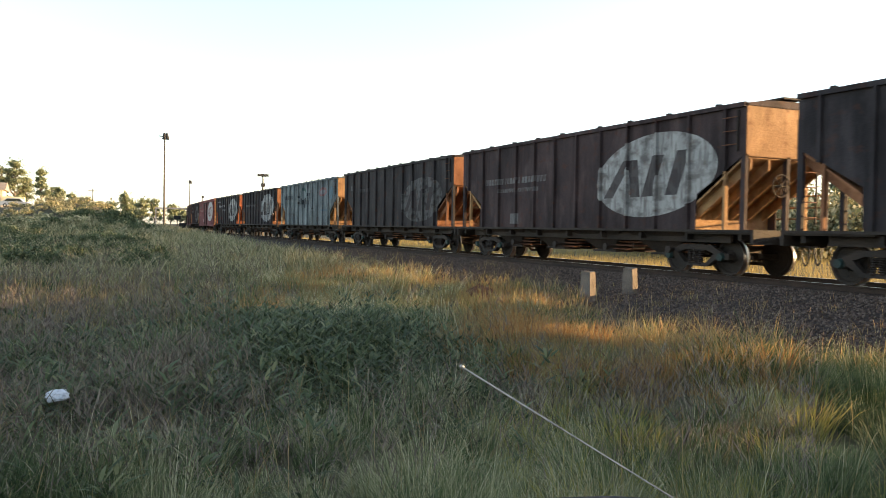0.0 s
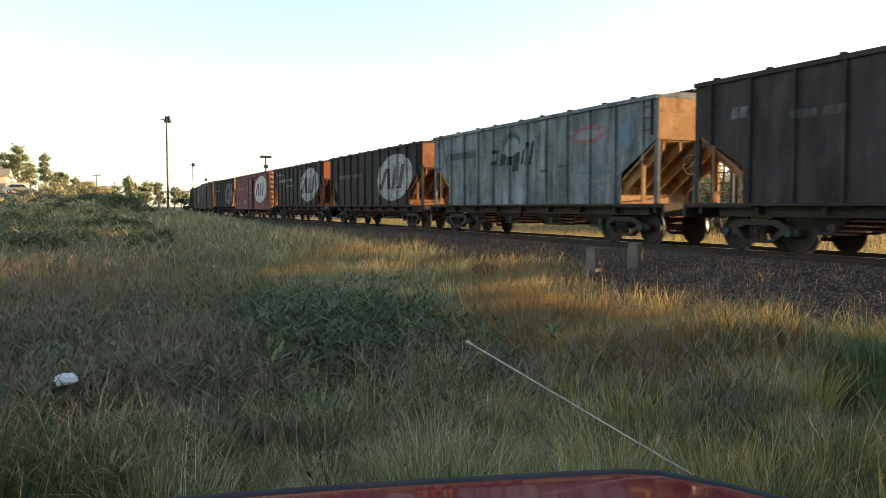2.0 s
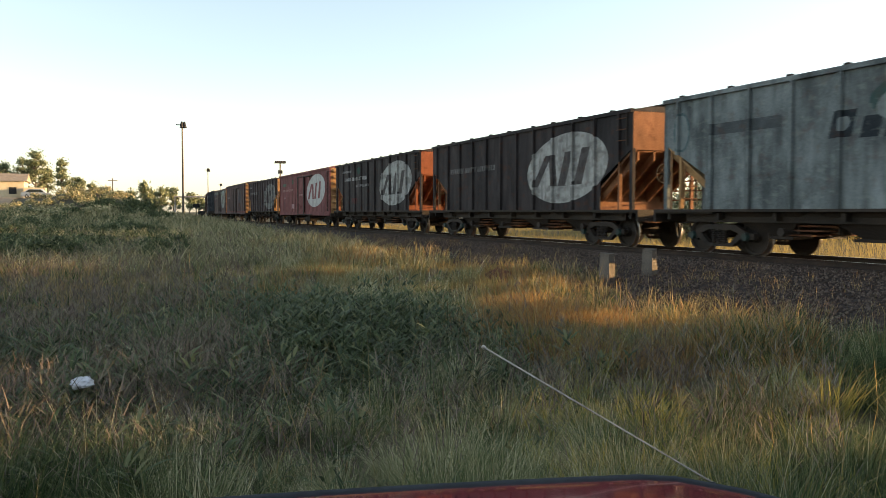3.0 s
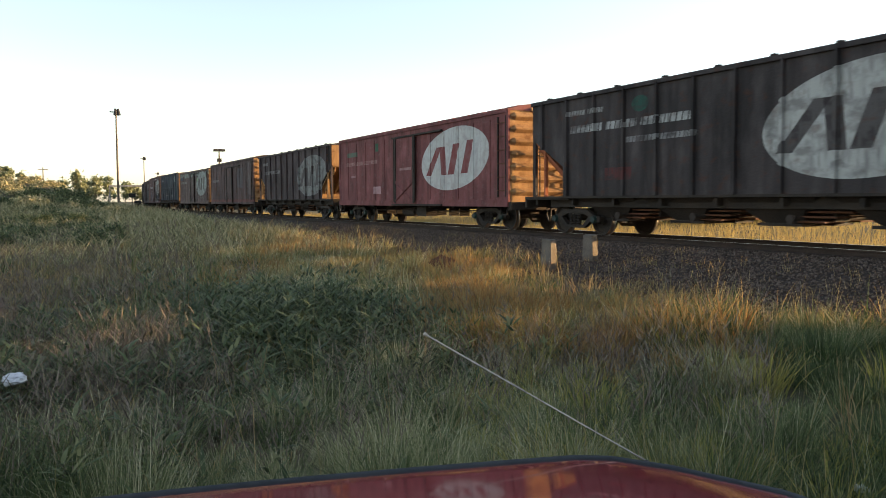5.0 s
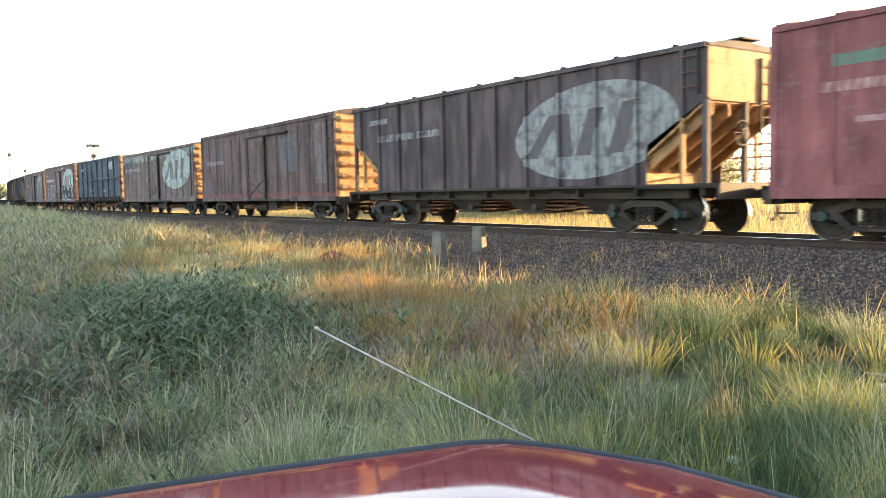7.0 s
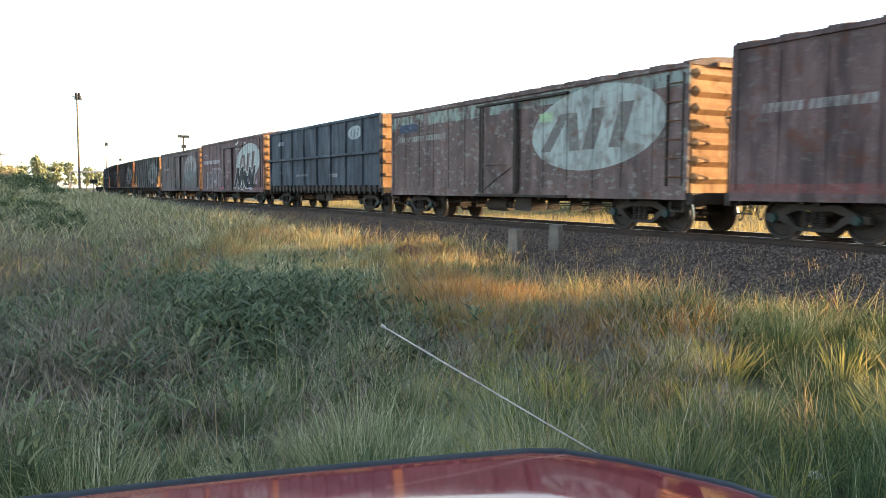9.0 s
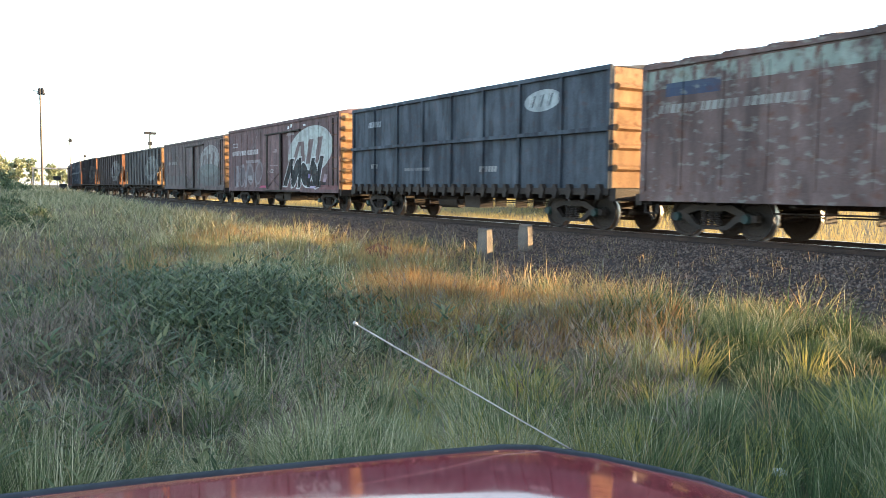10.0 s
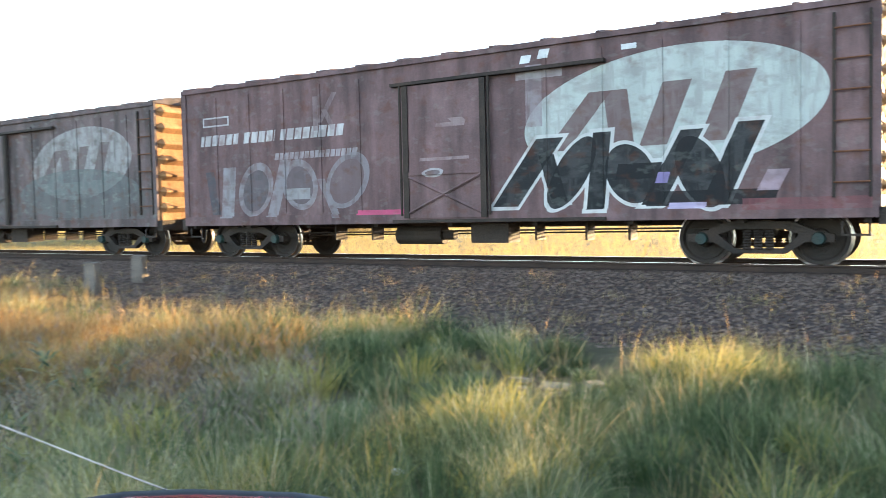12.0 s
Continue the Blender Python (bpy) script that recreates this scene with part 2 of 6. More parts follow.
# ---- mesh helpers ----
class Shape:
    """Gathers simple solids into one mesh."""

    def __init__(self):
        self.v, self.f, self.mi = [], [], []

    def add(self, verts, faces, slot=0):
        n = len(self.v)
        self.v += [tuple(p) for p in verts]
        self.f += [tuple(n + i for i in q) for q in faces]
        self.mi += [slot] * len(faces)
        return self

    def box(self, x0, x1, y0, y1, z0, z1, slot=0):
        v = [(x, y, z) for z in (z0, z1) for x, y in ((x0, y0), (x1, y0), (x1, y1), (x0, y1))]
        return self.add(v, [(3, 2, 1, 0), (4, 5, 6, 7), (0, 1, 5, 4), (1, 2, 6, 5), (2, 3, 7, 6), (3, 0, 4, 7)], slot)

    def prism(self, poly, y0, y1, slot=0):
        """A polygon in x and z, anticlockwise seen from -y, from y0 to y1."""
        n = len(poly)
        v = [(x, y0, z) for x, z in poly] + [(x, y1, z) for x, z in poly]
        f = [tuple(range(n)), tuple(range(2 * n - 1, n - 1, -1))]
        return self.add(v, f + [((i + 1) % n, i, n + i, n + (i + 1) % n) for i in range(n)], slot)

    def tube(self, a, b, r0, r1=None, n=8, slot=0, caps=True):
        a, b = Vector(a), Vector(b)
        r1 = r0 if r1 is None else r1
        q = (b - a).to_track_quat("Z", "Y")
        v = [p + q @ Vector((math.cos(2 * math.pi * i / n) * r, math.sin(2 * math.pi * i / n) * r, 0)) for p, r in ((a, r0), (b, r1)) for i in range(n)]
        f = [(i, (i + 1) % n, n + (i + 1) % n, n + i) for i in range(n)]
        if caps:
            f += [tuple(range(n - 1, -1, -1)), tuple(range(n, 2 * n))]
        return self.add(v, f, slot)

    def lathe_y(self, prof, n=20, slot=0, slots=None, cx=0, cz=0):
        """A profile of (y, radius) turned about the y axis."""
        k = len(prof)
        v = [(cx + math.cos(2 * math.pi * i / n) * r, y, cz + math.sin(2 * math.pi * i / n) * r) for i in range(n) for y, r in prof]
        base = len(self.v)
        self.v += v
        for j in range(k - 1):
            for i in range(n):
                a, b = i * k + j, ((i + 1) % n) * k + j
                self.f.append(tuple(base + q for q in (a, a + 1, b + 1, b)))
                self.mi.append(slots[j] if slots else slot)
        return self

    def mesh(self, name, *mats, smooth=False):
        me = bpy.data.meshes.new(name)
        me.from_pydata(self.v, [], self.f)
        for m in mats:
            me.materials.append(m)
        me.polygons.foreach_set("material_index", self.mi)
        bm = bmesh.new()
        bm.from_mesh(me)
        bmesh.ops.recalc_face_normals(bm, faces=bm.faces)
        bm.to_mesh(me)
        bm.free()
        if smooth:
            me.polygons.foreach_set("use_smooth", [True] * len(me.polygons))
        me.update()
        return me


def part(name, mesh, parent, label="", m=None):
    ob = new(name, mesh)
    ob.parent = parent
    if m is not None:
        ob.matrix_basis = m
    if label:
        ob["label"] = label
    return ob


def thing(name, label, category, group="", kind="", m=None):
    ob = tagged(new(name), label, category, group, kind)
    if m is not None:
        ob.matrix_basis = m
    return ob


def fast_mesh(name, verts, faces, *mats, dry=None):
    """verts: (n, 3); faces: list of index arrays (m, 3) or (m, 4); dry: how withered each vertex is, 0 to 1."""
    me = bpy.data.meshes.new(name)
    me.vertices.add(len(verts))
    me.vertices.foreach_set("co", np.ascontiguousarray(verts, dtype=np.float32).ravel())
    idx = np.concatenate([f.ravel() for f in faces]).astype(np.int32)
    starts, at = [], 0
    for f in faces:
        starts.append(at + np.arange(len(f)) * f.shape[1])
        at += f.size
    starts = np.concatenate(starts).astype(np.int32)
    me.loops.add(len(idx))
    me.loops.foreach_set("vertex_index", idx)
    me.polygons.add(len(starts))
    me.polygons.foreach_set("loop_start", starts)
    for m in mats:
        me.materials.append(m)
    me.update(calc_edges=True)
    if dry is not None:
        me.attributes.new("dry", "FLOAT", "POINT").data.foreach_set("value", np.ascontiguousarray(dry, dtype=np.float32))
    return me


# ---- ground ----
RAIL_Z, TRACK_Y, FACE = -0.975, 14.45, 1.35
CURVE_X, CURVE_R = -80.0, 600.0


def along(s):
    """Place and heading (degrees) on the track's centre line, s metres along x."""
    if s >= CURVE_X:
        return s, TRACK_Y, 0.0
    a = (CURVE_X - s) / CURVE_R
    return CURVE_X - CURVE_R * math.sin(a), TRACK_Y + CURVE_R * (1 - math.cos(a)), -math.degrees(a)


def step(a, b, x):
    t = np.clip((x - a) / (b - a), 0, 1)
    return t * t * (3 - 2 * t)


def track_shift(x):
    d = np.maximum(CURVE_X - x, 0)
    return np.where(d < 400, d * d / (2 * CURVE_R), 133 + (d - 400) * 0.67)


def ground_z(x, y):
    x, y = np.asarray(x, float), np.asarray(y, float)
    yt = y - track_shift(x)
    z = -1.74 + 0.12 * step(4.5, 8.4, yt)
    z = z + 0.40 * step(8.6, 12.9, yt)
    z = z - 0.30 * step(16.4, 19.0, yt)
    z = z + 0.05 * np.sin(x * 0.9 + 1.3) * np.cos(y * 0.8) * (1 - step(7.5, 9, yt)) + 0.04 * np.sin(x * 2.3 + y * 1.7) * (1 - step(7.5, 9, yt))
    far = step(25, 80, np.hypot(x, y))
    left = step(-10, -60, x) * (1 - step(7, 11, yt))
    z = z + left * (0.55 + (1.05 + 0.25 * np.sin(y * 1.3 + x * 0.2)) * np.exp(-((x + 66) / 16) ** 2 - ((y - 0.6) / 4.8) ** 2) + (2.9 + 0.3 * np.sin(y * 0.9)) * np.exp(-((x + 114) / 15) ** 2 - ((y - 0.5) / 5.5) ** 2) + 0.5 * step(-1, -6, y) + 2.7 * step(-82, -135, x) * step(5, -5, y)) + 0.4 * far * step(20, 40, yt)
    return z


def grid_axis(lo, hi, near, fine):
    out, v, st = [], 0.0, fine
    while v < hi:
        out.append(v)
        if v > near:
            st *= 1.18
        v += st
    neg, v, st = [], -fine, fine
    while v > lo:
        neg.append(v)
        if -v > near:
            st *= 1.18
        v -= st
    return np.array(sorted(neg + out))


gx, gy = grid_axis(-2500, 2500, 34, 0.4), grid_axis(-2500, 2500, 26, 0.3)
GX, GY = np.meshgrid(gx, gy)
nx, ny = len(gx), len(gy)
ii = (np.arange(ny - 1)[:, None] * nx + np.arange(nx - 1)[None]).ravel()
quads = np.stack([ii, ii + 1, ii + nx + 1, ii + nx], 1)
ground = new("ground", fast_mesh("ground", np.stack([GX.ravel(), GY.ravel(), ground_z(GX, GY).ravel()], 1), [quads], SOIL))
ground.data.polygons.foreach_set("use_smooth", [True] * len(ground.data.polygons))
tagged(ground, "rough grassy ground beside a railway line", "ground", kind="structure")


# ---- track ----
track = thing("railway_track", "single railway line of steel rails on timber sleepers and ballast", "railway", kind="structure")
S_POINTS = [40 - 4 * i for i in range(30)] + [-80 - 6 * i for i in range(1, 40)]


def swept(profile, offset, mats, name, slots):
    """A profile of (y, z) carried along the track."""
    s, k = Shape(), len(profile)
    for p in S_POINTS:
        x, y, a = along(p)
        for dy, dz in profile:
            o = offset + dy
            s.v.append((x - math.sin(radians(a)) * o, y + math.cos(radians(a)) * o, RAIL_Z + dz))
    for i in range(len(S_POINTS) - 1):
        for j in range(k):
            s.f.append((i * k + j, i * k + (j + 1) % k, (i + 1) * k + (j + 1) % k, (i + 1) * k + j))
            s.mi.append(slots[j])
    return s.mesh(name, *mats)


rail_profile = [(-0.07, -0.15), (0.07, -0.15), (0.07, -0.135), (0.012, -0.12), (0.012, -0.04), (0.036, -0.03), (0.036, -0.004), (0.028, 0.0), (-0.028, 0.0), (-0.036, -0.004), (-0.036, -0.03), (-0.012, -0.04), (-0.012, -0.12), (-0.07, -0.135)]
for o in (-0.75, 0.75):
    part("rail", swept(rail_profile, o, (RAIL_SIDE, RAIL_TOP), "rail", [0] * 7 + [1] + [0] * 6), track, "rusty steel rail with a polished top")
bed = [(-5.6, -0.66), (-1.85, -0.19), (-1.3, -0.16), (1.3, -0.16), (1.85, -0.19), (3.3, -0.60)]
part("ballast_bed", swept(bed, 0, (BALLAST,), "ballast_bed", [0] * 6), track, "bed of brown-grey crushed stone ballast")


# ---- wagons ----
def wheelset_mesh():
    s = Shape()
    s.tube((0, -0.95, 0), (0, 0.95, 0), 0.075, n=10)
    for sg in (-1, 1):
        prof = [(0.66, 0.0), (0.66, 0.12), (0.70, 0.14), (0.70, 0.34), (0.675, 0.38), (0.675, 0.475), (0.705, 0.475), (0.715, 0.435), (0.81, 0.428), (0.81, 0.37), (0.76, 0.34), (0.76, 0.15), (0.83, 0.13), (0.83, 0.0)]
        s.lathe_y([(sg * y, r) for y, r in prof], 24, slots=[0, 0, 0, 0, 0, 0, 1, 1, 0, 0, 0, 0, 0])
        for k in range(3):
            a = 2 * math.pi * k / 3
            s.tube((math.cos(a) * 0.1, sg * 0.90, math.sin(a) * 0.1), (math.cos(a) * 0.1, sg * 0.96, math.sin(a) * 0.1), 0.02, n=6)
    return s.mesh("wheelset", STEEL, TREAD)


def side_frame_mesh(sg):
    y0, y1 = (sg * 0.93, sg * 1.07) if sg > 0 else (-1.07, -0.93)
    s = Shape()
    s.prism([(-1.10, 0.37), (-0.68, 0.37), (-0.40, 0.19), (0.40, 0.19), (0.68, 0.37), (1.10, 0.37), (1.10, 0.50), (0.66, 0.54), (0.36, 0.27), (-0.36, 0.27), (-0.66, 0.54), (-1.10, 0.50)], y0, y1)
    s.prism([(-0.98, 0.48), (-0.66, 0.48), (-0.36, 0.58), (0.36, 0.58), (0.66, 0.48), (0.98, 0.48), (0.5, 0.70), (-0.5, 0.70)], y0 + 0.01, y1 - 0.01)
    yo = sg * 1.12
    for x in (-0.875, 0.875):
        s.tube((x, sg * 1.05, 0.43), (x, yo + sg * 0.03, 0.43), 0.11, 0.09, 12, 1)
    return s.mesh("side_frame", STEEL, AXLE_GREEN)


def springs_mesh(sg):
    s = Shape()
    n = 10
    rows = [(0.25 + k * 0.0225, 0.075 if k % 2 else 0.052) for k in range(15)]
    s.v = [(r * math.cos(2 * math.pi * i / n), sg * 1.04 + r * math.sin(2 * math.pi * i / n), z) for z, r in rows for i in range(n)]
    s.f = [(k * n + i, k * n + (i + 1) % n, (k + 1) * n + (i + 1) % n, (k + 1) * n + i) for k in range(14) for i in range(n)]
    s.mi = [0] * len(s.f)
    return s.mesh("spring", STEEL)


BOGIE = Shape().box(-0.18, 0.18, -0.95, 0.95, 0.45, 0.72).box(-1.0, 1.0, -0.08, 0.08, 0.40, 0.52).mesh("bolster", STEEL)
WHEELSET, FRAMES, SPRINGS = wheelset_mesh(), {g: side_frame_mesh(g) for g in (-1, 1)}, {g: springs_mesh(g) for g in (-1, 1)}
COUPLER = Shape().box(-0.1, 0.62, -0.07, 0.07, 0.76, 0.92).box(0.55, 0.86, -0.14, 0.14, 0.70, 0.98).tube((0.72, 0.16, 0.70), (0.72, 0.16, 0.98), 0.06, n=8).mesh("coupler", STEEL)
HOSE = Shape()
for k in range(10):
    a0 = math.pi * k / 9
    cx_, cz_ = 0.4 + 0.10 * (1 - math.cos(a0)), 0.75 - 0.45 * math.sin(a0)
    HOSE.v += [(cx_ + 0.025 * math.cos(q) * math.sin(a0 + 0.6), 0.3 + 0.025 * math.sin(q), cz_ + 0.025 * math.cos(q) * math.cos(a0 + 0.6)) for q in (0, 1.05, 2.09, 3.14, 4.19, 5.24)]
HOSE.f = [(k * 6 + i, k * 6 + (i + 1) % 6, k * 6 + 6 + (i + 1) % 6, k * 6 + 6 + i) for k in range(9) for i in range(6)]
HOSE.mi = [0] * 54
HOSE = HOSE.mesh("brake_hose", DARK)
WHEELS = []


def running_gear(w, half, centre):
    """Two bogies, couplers and hoses under a wagon."""
    for sg in (-1, 1):
        b = part("bogie", BOGIE, w, m=pose(sg * centre, 0, 0))
        for y in (-1, 1):
            part("side_frame", FRAMES[y], b)
            for x in (-0.17, 0.0, 0.17):
                part("spring", SPRINGS[y], b, m=pose(x, 0, 0))
        for x in (-0.875, 0.875):
            WHEELS.append((w, part("wheelset", WHEELSET, b, m=pose(x, 0, 0.43))))
        part("coupler", COUPLER, w, m=pose(sg * half, 0, 0, 0, 0, 0 if sg > 0 else 180))
        part("brake_hose", HOSE, w, m=pose(sg * half, 0, 0, 0, 0, 0 if sg > 0 else 180))


def ladder(w, x, y, z0, z1, width, n, mat_, along_y=False):
    s = Shape()
    for e in (-1, 1):
        if along_y:
            s.box(x - 0.04, x + 0.01, y + e * width / 2 - 0.015, y + e * width / 2 + 0.015, z0, z1)
        else:
            s.box(x + e * width / 2 - 0.02, x + e * width / 2 + 0.02, y, y + 0.05, z0, z1)
    lad = part("ladder", s.mesh("ladder", mat_), w, "steel ladder")
    r = Shape()
    if along_y:
        r.tube((0, -width / 2, 0), (0, width / 2, 0), 0.014, n=6)
    else:
        r.tube((-width / 2, 0, 0), (width / 2, 0, 0), 0.014, n=6)
    r = r.mesh("rung", RUSTY)
    for i in range(n):
        part("rung", r, lad, m=pose(x, y, z0 + (z1 - z0) * (i + 0.5) / n))


def brake_wheel(w, x, y, z, mat_):
    s = Shape()
    n = 18
    for i in range(n):
        a, b = 2 * math.pi * i / n, 2 * math.pi * (i + 1) / n
        s.tube((x, y + 0.25 * math.cos(a), z + 0.25 * math.sin(a)), (x, y + 0.25 * math.cos(b), z + 0.25 * math.sin(b)), 0.016, n=5, caps=False)
    for i in range(4):
        a = math.pi * i / 4
        s.tube((x, y - 0.25 * math.cos(a), z - 0.25 * math.sin(a)), (x, y + 0.25 * math.cos(a), z + 0.25 * math.sin(a)), 0.01, n=5)
    s.tube((x - 0.15, y, z), (x + 0.03, y, z), 0.03, n=8)
    part("brake_wheel", s.mesh("brake_wheel", mat_), w)


def underframe(w, half, z, chutes=False):
    s = Shape()
    s.box(-half, half, -0.16, 0.16, z - 0.22, z)
    for x in np.linspace(-half + 0.15, half - 0.15, 9):
        s.box(x - 0.05, x + 0.05, -1.25, 1.25, z - 0.17, z)
    part("centre_sill", s.mesh("centre_sill", STEEL), w)
    g = Shape()
    g.tube((-1.6, -0.62, z - 0.36), (-0.5, -0.62, z - 0.36), 0.19, n=14)
    g.tube((-0.5, -0.62, z - 0.36), (-0.25, -0.62, z - 0.36), 0.10, n=10)
    if not chutes:
        part("brake_cylinder", g.mesh("brake_cylinder", STEEL), w)
        part("battery_box", Shape().box(0.35, 1.15, -1.05, -0.55, z - 0.50, z - 0.12).mesh("battery_box", STEEL), w)
    r = Shape()
    for y, dz in ((-0.75, 0.30), (-0.45, 0.36), (0.5, 0.33)):
        r.tube((-half + 2.6, y, z - dz), (half - 2.6, y, z - dz + 0.05), 0.018, n=6)
    for x in (-3.2, -2.2, 1.6, 2.6, 3.4):
        r.box(x - 0.02, x + 0.02, -0.8, -0.4, z - 0.46, z - 0.1)
    part("brake_rigging", r.mesh("brake_rigging", STEEL), w)


def hopper(paint, lit, rib_step=1.18, half=7.05, top=3.76):
    """Hopper wagon: ribbed sides with sloping ends, open end frames, chutes below."""
    w = thing("hopper_wagon", "", "hopper wagon", "wagons of the train")
    sill, y = 1.06, FACE
    side = [(-half + 1.52, sill), (half - 1.52, sill), (half - 1.50, 1.88), (half, 2.72), (half, top), (-half, top), (-half, 2.72), (-half + 1.50, 1.88)]
    for sg in (-1, 1):
        y0, y1 = (y - 0.08, y - 0.05) if sg > 0 else (-y + 0.05, -y + 0.08)
        sd = part("side_wall", Shape().prism(side, y0, y1).mesh("side_wall", paint), w)
        ribs = int((2 * half - 1.0) / rib_step)
        for i in range(ribs + 1):
            x = -(ribs * rib_step) / 2 + i * rib_step
            lo = sill if abs(x) < half - 1.55 else (1.88 + (abs(x) - half + 1.5) * 0.56)
            e0, e1 = (y - 0.05, y + 0.04) if sg > 0 else (-y - 0.04, -y + 0.05)
            part("rib", Shape().prism([(x - 0.045, lo), (x + 0.045, lo), (x + 0.030, top - 0.02), (x - 0.030, top - 0.02)], e0, e1).mesh("rib", paint), sd)
        e0, e1 = (y - 0.10, y + 0.02) if sg > 0 else (-y - 0.02, -y + 0.10)
        part("top_chord", Shape().box(-half, half, e0, e1, top - 0.07, top + 0.03).mesh("top_chord", paint), w)
        part("side_sill", Shape().box(-half - 0.25, half + 0.25, e0, e1, sill - 0.06, sill).mesh("side_sill", STEEL), w)
        i0, i1 = (y - 0.36, y - 0.28) if sg > 0 else (-y + 0.28, -y + 0.36)
        part("inner_sill", Shape().box(-half + 0.6, half - 0.6, i0, i1, sill - 0.30, sill - 0.06).mesh("inner_sill", STEEL), w)
    roof = Shape()
    prof = [(-y, top + 0.0), (-y * 0.55, top + 0.10), (0, top + 0.14), (y * 0.55, top + 0.10), (y, top + 0.0), (y, top - 0.05), (-y, top - 0.05)]
    n = len(prof)
    roof.v = [(x, a, b) for x in (-half, half) for a, b in prof]
    roof.f = [(i, (i + 1) % n, n + (i + 1) % n, n + i) for i in range(n)] + [tuple(range(n)), tuple(range(n, 2 * n))]
    roof.mi = [0] * len(roof.f)
    rf = part("roof", roof.mesh("roof", paint), w)
    part("roof_walkway", Shape().box(-half - 0.1, half + 0.1, -0.3, 0.3, top + 0.16, top + 0.20).mesh("roof_walkway", STEEL), w, "steel roof walkway")
    rnd = random.Random(int(half * 100) + len(WHEELS))
    for i in range(9):
        x = -half + 0.8 + i * 1.55 + rnd.uniform(-0.2, 0.2)
        part("hatch_latch", Shape().box(x - 0.06, x + 0.06, -y - 0.01, -y + 0.10, top + 0.03, top + 0.075).mesh("hatch_latch", STEEL), rf)
    for sg in (-1, 1):
        e = sg * half
        # lit: end paint with the sun's orange already in its colour
        part("end_sheet", Shape().box(min(e, e - sg * 0.05), max(e, e - sg * 0.05), -y + 0.06, y - 0.06, 2.68, top - 0.03).mesh("end_sheet", lit), w, "end sheet, sunlit warmth in its rust-brown colour")
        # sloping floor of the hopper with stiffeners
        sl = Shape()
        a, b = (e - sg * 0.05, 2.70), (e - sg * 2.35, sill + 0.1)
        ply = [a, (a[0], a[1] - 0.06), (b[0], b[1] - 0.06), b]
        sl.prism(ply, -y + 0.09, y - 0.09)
        slope = part("slope_sheet", sl.mesh("slope_sheet", lit), w, "sloping floor sheet, sunlit warmth in its rust-brown colour")
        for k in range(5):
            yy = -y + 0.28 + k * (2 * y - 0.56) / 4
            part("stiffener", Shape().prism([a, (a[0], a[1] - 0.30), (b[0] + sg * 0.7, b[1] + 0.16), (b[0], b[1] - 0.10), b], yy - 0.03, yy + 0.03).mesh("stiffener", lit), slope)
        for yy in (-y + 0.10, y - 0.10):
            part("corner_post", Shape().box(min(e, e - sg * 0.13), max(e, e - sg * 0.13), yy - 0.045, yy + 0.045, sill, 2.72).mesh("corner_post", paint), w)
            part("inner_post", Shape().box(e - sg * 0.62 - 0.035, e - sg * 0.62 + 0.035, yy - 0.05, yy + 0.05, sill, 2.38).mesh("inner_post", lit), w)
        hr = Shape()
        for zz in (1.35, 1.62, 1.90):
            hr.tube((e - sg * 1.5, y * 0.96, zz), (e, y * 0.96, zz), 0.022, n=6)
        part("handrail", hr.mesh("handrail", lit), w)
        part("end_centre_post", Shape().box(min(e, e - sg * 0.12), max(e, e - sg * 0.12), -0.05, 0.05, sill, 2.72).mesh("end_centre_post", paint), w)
        part("end_bulkhead", Shape().box(e - sg * 1.75 - 0.03, e - sg * 1.75 + 0.03, -y + 0.12, y - 0.12, sill, 1.66).mesh("end_bulkhead", lit), w, "lower bulkhead, sunlit warmth in its rust-orange colour")
        part("end_platform", Shape().box(min(e - sg * 1.8, e + sg * 0.25), max(e - sg * 1.8, e + sg * 0.25), -y + 0.02, y - 0.02, sill - 0.10, sill - 0.02).mesh("end_platform", STEEL), w)
        part("end_sill", Shape().box(min(e + sg * 0.25, e + sg * 0.33), max(e + sg * 0.25, e + sg * 0.33), -y, y, sill - 0.32, sill).mesh("end_sill", STEEL), w)
    brake_wheel(w, half + 0.12, -0.35, 2.05, STEEL)
    ladder(w, half - 0.4, -y - 0.03, 2.8, 3.7, 0.42, 3, STEEL)
    ladder(w, half + 0.04, 0.65, 1.2, 3.6, 0.42, 7, STEEL, True)
    # discharge chutes
    for x in (-3.9, -1.3, 1.3, 3.9):
        for sg in (-1, 1):
            c = Shape()
            c.add([(x - 1.25, sg * 0.2, sill), (x + 1.25, sg * 0.2, sill), (x + 1.25, sg * 1.2, sill), (x - 1.25, sg * 1.2, sill),
                   (x - 0.38, sg * 0.25, 0.46), (x + 0.38, sg * 0.25, 0.46), (x + 0.38, sg * 0.75, 0.46), (x - 0.38, sg * 0.75, 0.46)],
                  [(0, 1, 2, 3), (4, 5, 6, 7), (0, 1, 5, 4), (1, 2, 6, 5), (2, 3, 7, 6), (3, 0, 4, 7)])
            c.box(x - 0.55, x + 0.55, min(sg * 0.2, sg * 0.8), max(sg * 0.2, sg * 0.8), 0.40, 0.46)
            chute = part("discharge_chute", c.mesh("discharge_chute", STEEL), w)
            for dx, dz, ln in ((0.95, 0.60, 0.42), (1.15, 0.70, 0.55), (0.80, 0.50, 0.30)):      # gate slides and their guides
                part("gate_slide", Shape().box(x + dx - ln, x + dx + ln, min(sg * 0.25, sg * 0.85), max(sg * 0.25, sg * 0.85), dz - 0.018, dz + 0.018).mesh("gate_slide", RUSTY), chute)
